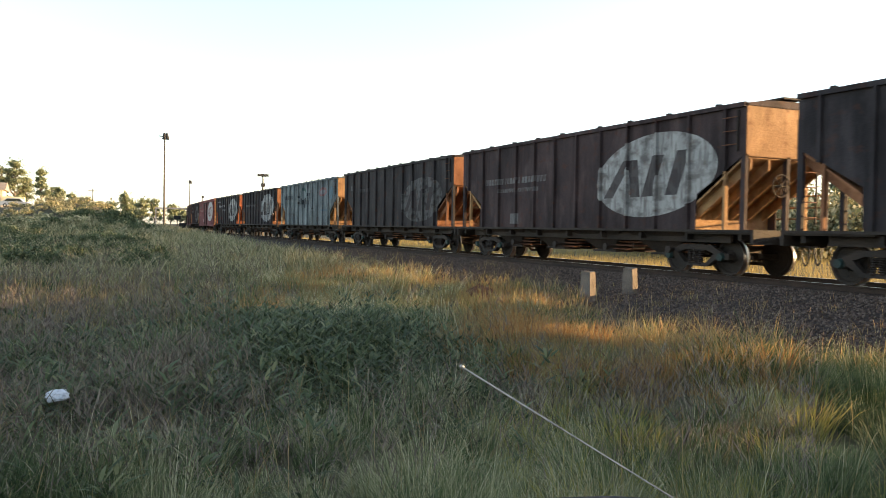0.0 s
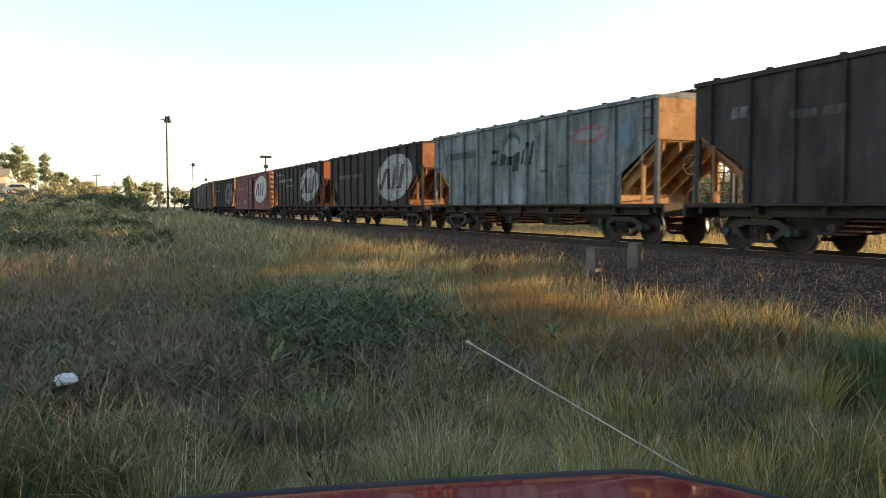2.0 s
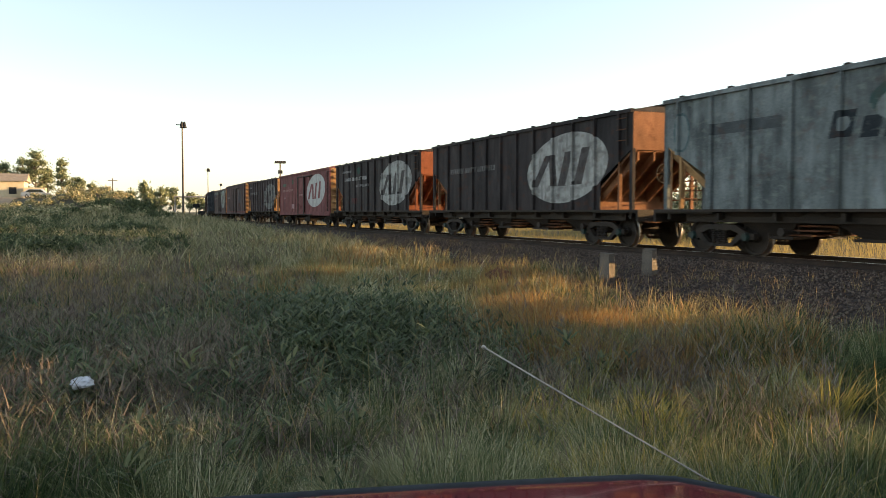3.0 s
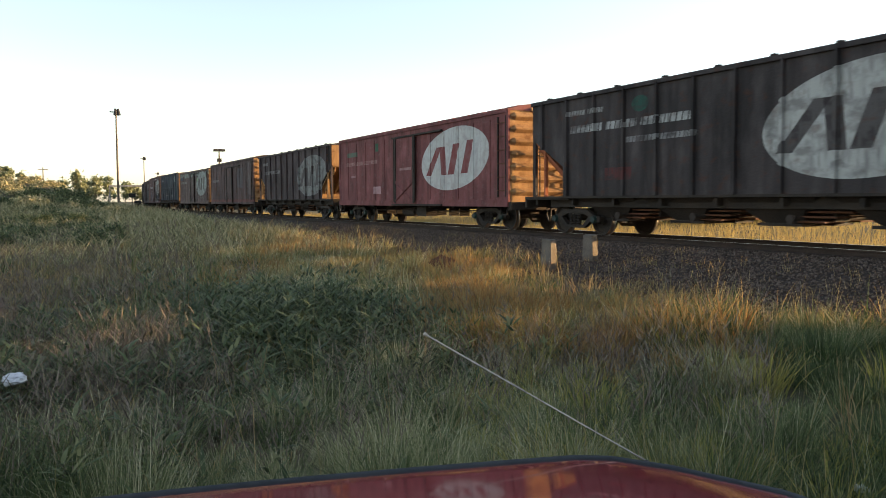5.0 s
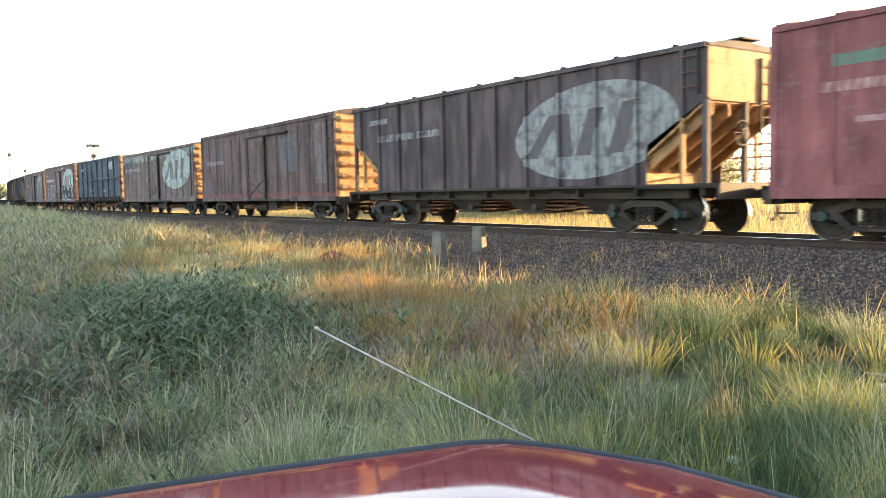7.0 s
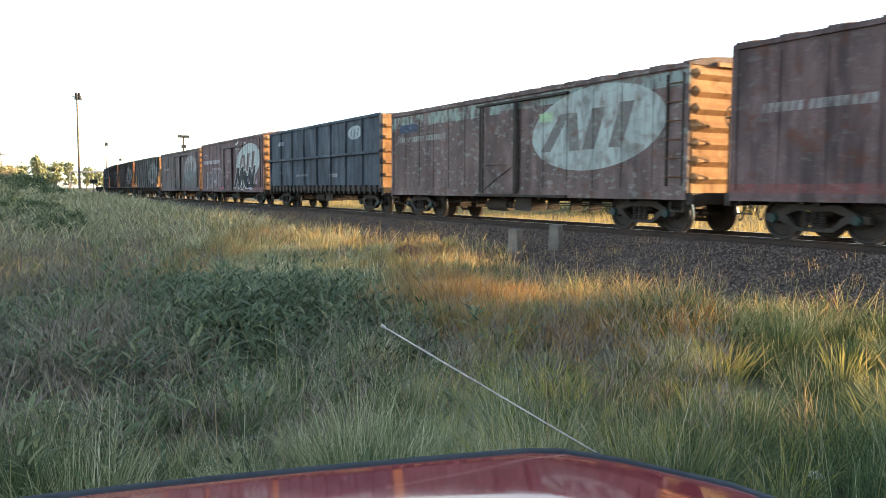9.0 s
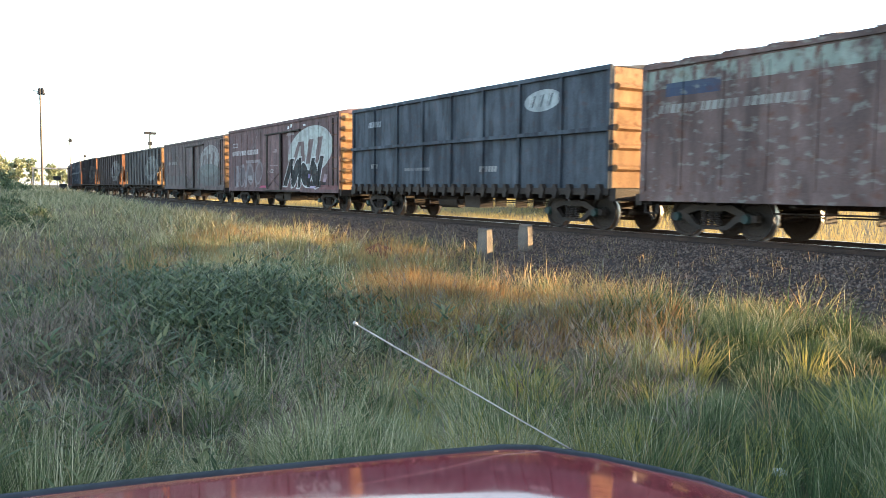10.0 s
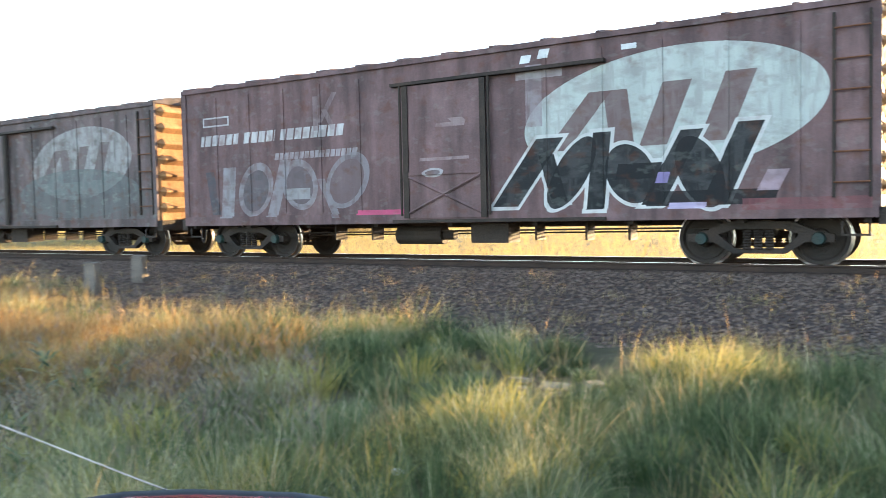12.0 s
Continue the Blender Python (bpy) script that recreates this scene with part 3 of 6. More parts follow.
            part("gate_shaft", Shape().tube((x + 0.62, sg * 0.2, 0.56), (x + 0.62, sg * 1.22, 0.56), 0.045, n=8).tube((x + 0.62, sg * 1.16, 0.56), (x + 0.62, sg * 1.24, 0.56), 0.10, n=6).mesh("gate_shaft", STEEL), chute)
    underframe(w, half, sill - 0.08, True)
    running_gear(w, half + 0.1, half - 1.75)
    return w


def box_wagon(paint, lit, half=7.25, top=3.90, panels=7, plank=False):
    """Covered box wagon with a sliding door, end corrugations and side ladder."""
    w = thing("box_wagon", "", "box wagon", "wagons of the train")
    sill, y = 0.90, FACE
    for sg in (-1, 1):
        y0, y1 = (y - 0.06, y) if sg > 0 else (-y, -y + 0.06)
        sd = part("side_wall", Shape().box(-half, half, y0, y1, sill, top).mesh("side_wall", paint), w)
        for i in range(panels * 2 + 1):
            x = -half + 0.05 + i * (2 * half - 0.10) / (panels * 2)
            if -1.25 < x < 1.25:
                continue
            e0, e1 = (y, y + 0.022) if sg > 0 else (-y - 0.022, -y)
            part("side_post", Shape().box(x - 0.035, x + 0.035, e0, e1, sill + 0.1, top - 0.25).mesh("side_post", paint), sd)
        e0, e1 = (y, y + 0.05) if sg > 0 else (-y - 0.05, -y)
        part("side_sill", Shape().box(-half, half, e0, e1, sill - 0.15, sill + 0.06).mesh("side_sill", paint), w)
        part("top_chord", Shape().box(-half, half, e0, e1, top - 0.10, top).mesh("top_chord", paint), w)
        d0, d1 = (y + 0.03, y + 0.085) if sg > 0 else (-y - 0.085, -y - 0.03)
        door = part("door", Shape().box(-0.88, 0.88, d0, d1, sill - 0.05, 3.42).mesh("door", paint), w)
        f0, f1 = (d1, d1 + 0.03) if sg > 0 else (d0 - 0.03, d0)
        for x in (-0.86, 0.86):
            part("door_stile", Shape().box(x - 0.06, x + 0.06, f0, f1, sill - 0.05, 3.42).mesh("door_stile", STEEL), door)
        for a, b in (((-0.8, sill + 0.05), (0.8, sill + 0.75)), ((0.8, sill + 0.05), (-0.8, sill + 0.75))):
            part("door_brace", Shape().tube((a[0], (f0 + f1) / 2, a[1]), (b[0], (f0 + f1) / 2, b[1]), 0.03, n=4).mesh("door_brace", paint), door)
        part("door_bar", Shape().box(-0.8, 0.8, f0, f1, sill + 0.78, sill + 0.84).mesh("door_bar", paint), door)
        part("lock_rod", Shape().tube((-0.98, (f0 + f1) / 2, sill), (-0.98, (f0 + f1) / 2, 3.45), 0.028, n=6).mesh("lock_rod", STEEL), door)
        part("lock_rod", Shape().tube((0.98, (f0 + f1) / 2, sill), (0.98, (f0 + f1) / 2, 3.45), 0.028, n=6).mesh("lock_rod", STEEL), door)
        r0, r1 = (y, y + 0.12) if sg > 0 else (-y - 0.12, -y)
        part("door_track", Shape().box(-1.2, 3.2, r0, r1, 3.44, 3.50).mesh("door_track", STEEL), w)
        part("lower_door_track", Shape().box(-1.2, 3.2, r0, r1, sill - 0.14, sill - 0.08).mesh("lower_door_track", STEEL), w)
    roof = Shape()
    prof = [(-y - 0.05, top), (-y * 0.7, top + 0.10), (-y * 0.3, top + 0.17), (0, top + 0.19), (y * 0.3, top + 0.17), (y * 0.7, top + 0.10), (y + 0.05, top), (y, top - 0.04), (-y, top - 0.04)]
    n = len(prof)
    roof.v = [(x, a, b) for x in (-half - 0.03, half + 0.03) for a, b in prof]
    roof.f = [(i, (i + 1) % n, n + (i + 1) % n, n + i) for i in range(n)] + [tuple(range(n)), tuple(range(n, 2 * n))]
    roof.mi = [0] * len(roof.f)
    rf = part("roof", roof.mesh("roof", paint), w)
    for i in range(panels * 2 + 1):
        x = -half + 0.1 + i * (2 * half - 0.2) / (panels * 2)
        s = Shape()
        s.v = [(x + q, a * 1.012, b + 0.028) for q in (-0.035, 0.035) for a, b in prof[:7]] + [(x + q, a, b - 0.01) for q in (-0.035, 0.035) for a, b in prof[:7]]
        for j in range(6):
            s.f += [(j, j + 1, 8 + j, 7 + j), (j, j + 1, 15 + j, 14 + j), (7 + j, 8 + j, 22 + j, 21 + j)]
        s.f += [(0, 7, 21, 14), (6, 13, 27, 20)]
        s.mi = [0] * len(s.f)
        part("roof_seam", s.mesh("roof_seam", paint), rf)
    for sg in (-1, 1):
        e = sg * half
        x0, x1 = min(e, e - sg * 0.05), max(e, e - sg * 0.05)
        # the end wall's paint carries sunlight in its colour
        ew = part("end_wall", Shape().box(x0, x1, -y + 0.061, y - 0.061, sill, top - 0.04).mesh("end_wall", lit), w, "corrugated end wall, sunlit warmth in its rust-brown colour")
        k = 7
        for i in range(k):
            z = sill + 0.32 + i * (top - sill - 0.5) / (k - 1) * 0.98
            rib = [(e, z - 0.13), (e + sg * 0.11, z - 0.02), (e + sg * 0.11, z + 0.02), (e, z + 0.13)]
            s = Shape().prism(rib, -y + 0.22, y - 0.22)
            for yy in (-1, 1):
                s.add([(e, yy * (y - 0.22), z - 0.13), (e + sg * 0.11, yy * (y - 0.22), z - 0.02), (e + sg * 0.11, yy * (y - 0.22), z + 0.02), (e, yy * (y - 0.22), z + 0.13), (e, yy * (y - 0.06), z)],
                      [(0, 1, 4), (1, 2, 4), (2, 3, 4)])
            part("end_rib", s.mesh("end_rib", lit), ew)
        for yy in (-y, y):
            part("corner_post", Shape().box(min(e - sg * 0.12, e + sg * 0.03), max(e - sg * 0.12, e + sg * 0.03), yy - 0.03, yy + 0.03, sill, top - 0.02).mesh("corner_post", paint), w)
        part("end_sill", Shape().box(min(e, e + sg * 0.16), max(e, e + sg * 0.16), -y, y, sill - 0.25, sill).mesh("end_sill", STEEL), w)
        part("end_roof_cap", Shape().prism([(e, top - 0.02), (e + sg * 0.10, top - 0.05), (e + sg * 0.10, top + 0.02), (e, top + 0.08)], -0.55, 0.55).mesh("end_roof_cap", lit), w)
    ladder(w, half - 0.35, -y - 0.05, sill + 0.15, top - 0.2, 0.48, 6, STEEL)
    ladder(w, half + 0.14, 0.95, sill + 0.2, top - 0.2, 0.42, 7, STEEL, True)
    brake_wheel(w, half + 0.35, -0.35, 2.55, STEEL)
    part("brake_shaft", Shape().tube((half + 0.25, -0.35, 0.9), (half + 0.25, -0.35, 2.55), 0.02, n=6).mesh("brake_shaft", STEEL), w)
    for x in (-half + 0.3, half - 0.3):
        st = Shape()
        for dx in (-0.18, 0.18):
            st.box(x + dx - 0.015, x + dx + 0.015, -y + 0.01, -y + 0.03, 0.48, sill - 0.2)
        st.box(x - 0.18, x + 0.18, -y + 0.0, -y + 0.04, 0.48, 0.51)
        part("step_iron", st.mesh("step_iron", STEEL), w)
    underframe(w, half, sill - 0.05)
    running_gear(w, half + 0.12, half - 1.7)
    return w


def gondola(paint, lit, half=6.95, top=3.86):
    """High-sided open wagon with a mid rail, side ribs and door clasps along the bottom."""
    w = thing("high_sided_wagon", "", "open wagon", "wagons of the train")
    sill, y = 1.02, FACE
    for sg in (-1, 1):
        y0, y1 = (y - 0.07, y - 0.02) if sg > 0 else (-y + 0.02, -y + 0.07)
        sd = part("side_wall", Shape().box(-half, half, y0, y1, sill, top).mesh("side_wall", paint), w)
        e0, e1 = (y - 0.02, y + 0.06) if sg > 0 else (-y - 0.06, -y + 0.02)
        n = 9
        for i in range(n):
            x = -half + 0.06 + i * (2 * half - 0.12) / (n - 1)
            part("rib", Shape().box(x - 0.05, x + 0.05, e0, e1, sill, top - 0.08).mesh("rib", paint), sd)
        g0, g1 = (y - 0.02, y + 0.11) if sg > 0 else (-y - 0.11, -y + 0.02)
        part("mid_rail", Shape().prism([(-half, 2.36), (half, 2.36), (half, 2.46), (-half, 2.46)], g0, g1).mesh("mid_rail", paint), w)
        part("top_chord", Shape().box(-half, half, e0, e1, top - 0.08, top + 0.03).mesh("top_chord", paint), w)
        part("side_sill", Shape().box(-half, half, e0, e1, sill - 0.16, sill).mesh("side_sill", STEEL), w)
        for i in range(26):
            x = -half + 0.3 + i * (2 * half - 0.6) / 25
            part("door_clasp", Shape().prism([(x - 0.05, sill - 0.26), (x + 0.05, sill - 0.26), (x + 0.13, sill - 0.06), (x + 0.05, sill + 0.10), (x - 0.04, sill + 0.10), (x - 0.09, sill - 0.06)], *((y + 0.0, y + 0.12) if sg > 0 else (-y - 0.12, -y))).mesh("door_clasp", STEEL), sd)
    part("floor", Shape().box(-half, half, -y + 0.07, y - 0.07, sill - 0.06, sill + 0.02).mesh("floor", STEEL), w)
    part("load_cover", Shape().add([(-half, -y, top - 0.02), (half, -y, top - 0.02), (half, 0, top + 0.14), (-half, 0, top + 0.14), (half, y, top - 0.02), (-half, y, top - 0.02)], [(0, 1, 2, 3), (3, 2, 4, 5), (0, 3, 5), (1, 4, 2), (0, 5, 4, 1)]).mesh("load_cover", paint), w)
    for sg in (-1, 1):
        e = sg * half
        # end wall coloured brighter than the sides, as if sunlit
        ew = part("end_wall", Shape().box(min(e, e - sg * 0.05), max(e, e - sg * 0.05), -y + 0.071, y - 0.071, sill, top).mesh("end_wall", lit), w, "end wall with ledges, sunlit warmth in its rust-orange colour")
        for z in (1.5, 2.0, 2.45, 2.95, 3.4):
            part("end_rib", Shape().prism([(e, z - 0.09), (e + sg * 0.09, z - 0.03), (e + sg * 0.09, z + 0.03), (e, z + 0.09)], -y + 0.15, y - 0.15).mesh("end_rib", lit), ew)
        part("end_sill", Shape().box(min(e, e + sg * 0.2), max(e, e + sg * 0.2), -y, y, sill - 0.30, sill).mesh("end_sill", STEEL), w)
    brake_wheel(w, half + 0.35, -0.5, 2.2, STEEL)
    ladder(w, half + 0.12, 0.8, sill + 0.2, top - 0.2, 0.42, 7, STEEL, True)
    underframe(w, half, sill - 0.1)
    running_gear(w, half + 0.1, half - 1.65)
    return w


# ---- the train ----
OLD_WHITE, GHOST = (0.52, 0.52, 0.50), (0.27, 0.26, 0.25)
BROWN, BROWN_D = (0.070, 0.047, 0.045), (0.040, 0.031, 0.032)


def emblem(cx, cz, a, b, white, ink, worn, k=0.30):
    """A pale leaning oval with dark leaning bars."""
    h = b * 0.46
    return [("e", cx, cz, a, b, k, white, worn),
            ("b", cx - a * 0.60, cz - 0.05, a * 0.085, h, 0.85, ink, worn * 0.5),
            ("b", cx - a * 0.30, cz - 0.05, a * 0.085, h, -0.12, ink, worn * 0.5),
            ("b", cx + a * 0.02, cz - 0.02, a * 0.095, h * 1.05, 0.40, ink, worn * 0.5),
            ("b", cx + a * 0.42, cz + 0.02, a * 0.095, h * 1.1, 0.40, ink, worn * 0.5)]


def lines(cx, cz, lengths, h, colour, worn, lean=0.2):
    """A row of plain bars in place of lettering."""
    out, x = [], cx
    for n in lengths:
        out.append(("t", x + n / 2, cz, n / 2, h / 2, lean, colour, worn))
        x += n + h * 0.7
    return out


# Rust-spotted end paints, brighter than the sides: sunlight put into the colour.
LIT_ENDS = {k: wagon_paint("sunlit_end_paint_" + k, c, d, rusty=0.5, seed=i * 5.3, wear=0.3) for i, (k, c, d) in enumerate((
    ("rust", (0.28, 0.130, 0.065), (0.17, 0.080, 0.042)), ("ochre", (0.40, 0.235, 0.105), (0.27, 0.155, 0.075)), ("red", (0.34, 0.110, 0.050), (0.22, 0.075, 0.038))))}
HOPPER_TEXT = lines(-5.2, 2.62, (1.3, 1.0, 1.5), 0.20, (0.17, 0.165, 0.16), 0.6) + lines(-4.2, 2.30, (2.6,), 0.13, (0.15, 0.145, 0.14), 0.7) + [("b", -3.1, 1.35, 0.28, 0.17, 0, (0.20, 0.195, 0.19), 0.5)]
GREY = (0.215, 0.235, 0.237)
PAINTS = {
    "A": wagon_paint("hopper_paint_a", (0.050, 0.041, 0.042), (0.032, 0.028, 0.030), shapes=lines(-4.9, 2.75, (0.8, 0.9, 1.1), 0.18, (0.15, 0.145, 0.14), 0.7) + emblem(3.9, 2.4, 2.4, 0.95, GHOST, BROWN_D, 0.7), seed=1),
    "B": wagon_paint("hopper_paint_b", BROWN, BROWN_D, shapes=HOPPER_TEXT + emblem(3.9, 2.42, 2.30, 1.06, (0.40, 0.39, 0.37), BROWN_D, 0.55), seed=2),
    "C": wagon_paint("hopper_paint_c", (0.054, 0.046, 0.045), (0.034, 0.030, 0.031), shapes=lines(-5.9, 3.05, (0.5,), 0.26, (0.15, 0.15, 0.15), 0.5) + lines(-4.3, 2.85, (0.7, 0.6), 0.18, (0.10, 0.095, 0.095), 0.7) + emblem(3.8, 2.2, 2.2, 0.95, (0.13, 0.125, 0.12), BROWN_D, 0.8), seed=3),
    "D": wagon_paint("hopper_paint_d", GREY, (0.095, 0.105, 0.107), peel=0.25, rusty=0.25, wear=0.6, seed=4, shapes=[
        ("b", -4.3, 2.92, 1.05, 0.13, 0.0, (0.06, 0.065, 0.07), 0.3),
        ("b", -1.75, 2.70, 0.26, 0.26, 0.25, (0.018, 0.022, 0.028), 0.15), ("e", -1.72, 2.70, 0.13, 0.14, 0.25, GREY, 0.2),
        ("b", -1.12, 2.60, 0.20, 0.20, 0.25, (0.018, 0.022, 0.028), 0.15), ("b", -0.62, 2.58, 0.18, 0.20, 0.25, (0.018, 0.022, 0.028), 0.15),
        ("b", -0.20, 2.48, 0.20, 0.32, 0.25, (0.018, 0.022, 0.028), 0.15), ("b", 0.24, 2.62, 0.07, 0.24, 0.25, (0.018, 0.022, 0.028), 0.15),
        ("b", 0.50, 2.72, 0.08, 0.36, 0.25, (0.018, 0.022, 0.028), 0.15), ("b", 0.80, 2.72, 0.08, 0.36, 0.25, (0.018, 0.022, 0.028), 0.15),
        ("e", -0.55, 3.12, 0.62, 0.34, 0.3, (0.045, 0.085, 0.08), 0.2), ("e", -0.52, 2.98, 0.50, 0.30, 0.3, GREY, 0.1),
        ("e", 4.0, 3.05, 0.85, 0.27, 0.4, (0.26, 0.11, 0.11), 0.4), ("e", 3.95, 3.04, 0.60, 0.15, 0.4, GREY, 0.4),
        ("e", 5.75, 2.95, 0.35, 0.40, 0.1, (0.12, 0.19, 0.24), 0.6), ("e", -6.4, 2.95, 0.30, 0.48, 0, (0.07, 0.11, 0.12), 0.3), ("e", -6.4, 2.95, 0.24, 0.42, 0, GREY, 0.3),
        ("b", 1.6, 2.1, 0.25, 0.04, 0, (0.06, 0.06, 0.06), 0.3), ("b", 2.6, 2.2, 0.20, 0.04, 0, (0.06, 0.06, 0.06), 0.3),
        ("b", 3.9, 1.95, 0.45, 0.05, 0.3, (0.10, 0.15, 0.18), 0.5), ("b", 4.8, 1.95, 0.40, 0.05, 0.3, (0.10, 0.13, 0.15), 0.5)]),
    "E": wagon_paint("hopper_paint_e", (0.056, 0.046, 0.046), (0.036, 0.032, 0.033), shapes=HOPPER_TEXT[:3] + emblem(3.6, 2.35, 2.3, 1.08, (0.44, 0.43, 0.41), BROWN_D, 0.45), seed=5),
    "F": wagon_paint("hopper_paint_f", (0.066, 0.054, 0.053), (0.045, 0.039, 0.039), seed=6, shapes=lines(-5.3, 3.30, (0.75, 0.65), 0.13, (0.30, 0.29, 0.28), 0.6)
                     + lines(-5.2, 2.86, (1.35, 1.2, 1.7), 0.20, (0.42, 0.41, 0.40), 0.65) + lines(-2.9, 2.45, (2.4,), 0.14, (0.28, 0.27, 0.27), 0.7)
                     + [("b", -3.2, 1.62, 0.52, 0.16, 0, (0.11, 0.036, 0.034), 0.8), ("e", -2.4, 3.3, 0.3, 0.2, 0, (0.03, 0.09, 0.07), 0.5)]
                     + emblem(3.6, 2.4, 2.3, 1.08, (0.44, 0.43, 0.41), BROWN_D, 0.45)),
    "G": wagon_paint("box_paint_red", (0.215, 0.080, 0.077), (0.150, 0.060, 0.060), peel=0.08, rusty=0.22, wear=0.45, seed=7, shapes=emblem(3.92, 2.42, 2.48, 1.10, OLD_WHITE, (0.19, 0.05, 0.05), 0.25, 0.35)
                     + lines(-6.7, 2.62, (1.1, 0.9, 1.5), 0.17, (0.36, 0.23, 0.21), 0.7) + [("b", -3.0, 3.22, 0.17, 0.17, 0, (0.02, 0.13, 0.075), 0.4), ("b", -5.9, 3.05, 0.62, 0.10, 0, (0.10, 0.15, 0.11), 0.2),
                        ("b", -3.0, 1.4, 0.42, 0.16, 0, (0.45, 0.30, 0.31), 0.4), ("b", -5.8, 2.05, 0.3, 0.05, 0, (0.34, 0.20, 0.2), 0.4), ("b", 0.1, 2.2, 0.55, 0.05, 0, (0.32, 0.2, 0.19), 0.4)]),
    "H": wagon_paint("hopper_paint_h", (0.100, 0.076, 0.075), (0.066, 0.053, 0.053), seed=8, shapes=lines(-6.0, 3.25, (0.5, 0.5), 0.16, GHOST, 0.5) + lines(-5.4, 2.7, (0.9, 1.0, 1.2), 0.2, GHOST, 0.7)
                     + emblem(3.85, 2.30, 2.5, 1.08, (0.27, 0.27, 0.255), (0.075, 0.06, 0.058), 0.65)),
    "I": wagon_paint("box_paint_i", (0.125, 0.082, 0.078), (0.078, 0.056, 0.054), peel=0.12, rusty=0.5, wear=0.6, seed=9, planks=0.5, shapes=[("b", 3.2, 2.6, 0.9, 0.7, 0, (0.10, 0.10, 0.105), 0.7), ("b", 5.9, 2.5, 0.45, 1.1, 0, (0.15, 0.125, 0.12), 0.8)]
                     + lines(-6.4, 2.55, (0.9, 1.3), 0.18, GHOST, 0.6) + [("b", 0, 1.0, 7.2, 0.09, 0, (0.16, 0.06, 0.055), 0.5)]),
    "J": wagon_paint("box_paint_j", (0.145, 0.100, 0.090), (0.095, 0.070, 0.066), peel=0.35, rusty=0.45, wear=0.45, seed=10, planks=1.0, shapes=[("b", -3.6, 3.36, 3.7, 0.20, 0, (0.25, 0.30, 0.26), 1.0), ("b", 3.6, 3.40, 3.7, 0.16, 0, (0.22, 0.27, 0.25), 0.8), *lines(-6.8, 2.72, (1.0, 0.9, 1.4), 0.18, (0.26, 0.26, 0.24), 0.6), ("b", -5.9, 3.12, 0.72, 0.14, 0, (0.045, 0.06, 0.10), 0.2)]
                     + emblem(4.1, 2.5, 2.5, 1.05, (0.34, 0.37, 0.345), (0.12, 0.105, 0.098), 0.5) + [("b", 2.2, 2.9, 0.3, 0.12, 0, (0.3, 0.42, 0.22), 0.4)]),
    "K": wagon_paint("gondola_paint", (0.080, 0.090, 0.106), (0.048, 0.054, 0.066), rusty=0.2, wear=0.6, seed=11, shapes=[("e", 4.35, 3.28, 0.74, 0.28, 0.25, (0.36, 0.38, 0.38), 0.35)]
                     + lines(3.9, 3.28, (0.14, 0.14, 0.14), 0.3, (0.07, 0.08, 0.09), 0.2, 0.4) + lines(-5.7, 3.25, (0.95,), 0.2, (0.32, 0.34, 0.36), 0.4)
                     + lines(-5.5, 1.75, (0.5,), 0.16, GHOST, 0.5) + lines(-3.0, 1.6, (0.7, 0.9), 0.1, GHOST, 0.6) + lines(1.5, 1.55, (0.9,), 0.16, GHOST, 0.6)),
}
GLYPHS = []
STROKES = (("b", 1.70, 0.26, 0.60, 0.75), ("b", 2.20, 0.15, 0.42, -0.3), ("e", 2.55, 0.34, 0.62, 0.5), ("b", 3.05, 0.16, 0.66, 0.1), ("e", 3.60, 0.42, 0.50, -0.2), ("b", 3.75, 0.38, 0.13, 0.2),
           ("b", 4.30, 0.18, 0.60, 0.55), ("e", 4.75, 0.36, 0.58, -0.3), ("b", 5.25, 0.20, 0.64, 0.45))
for margin, colour in ((0.065, (0.46, 0.45, 0.44)), (0.0, (0.016, 0.017, 0.018))):
    for kind_, gx_, hx_, hz_, lean_ in STROKES:
        GLYPHS.append((kind_, gx_, 1.58 + 0.06 * math.sin(gx_ * 5), hx_ + margin, hz_ + margin, lean_, colour, 0.06))
GLYPHS += [("b", 4.9, 1.10, 1.0, 0.12, 0.3, (0.016, 0.017, 0.018), 0.1), ("b", 5.85, 1.35, 0.16, 0.16, 0.5, (0.32, 0.24, 0.27), 0.4), ("b", 4.15, 1.45, 0.10, 0.09, 0.3, (0.22, 0.18, 0.34), 0.2), ("b", 4.55, 0.98, 0.3, 0.05, 0.2, (0.42, 0.36, 0.5), 0.2)]
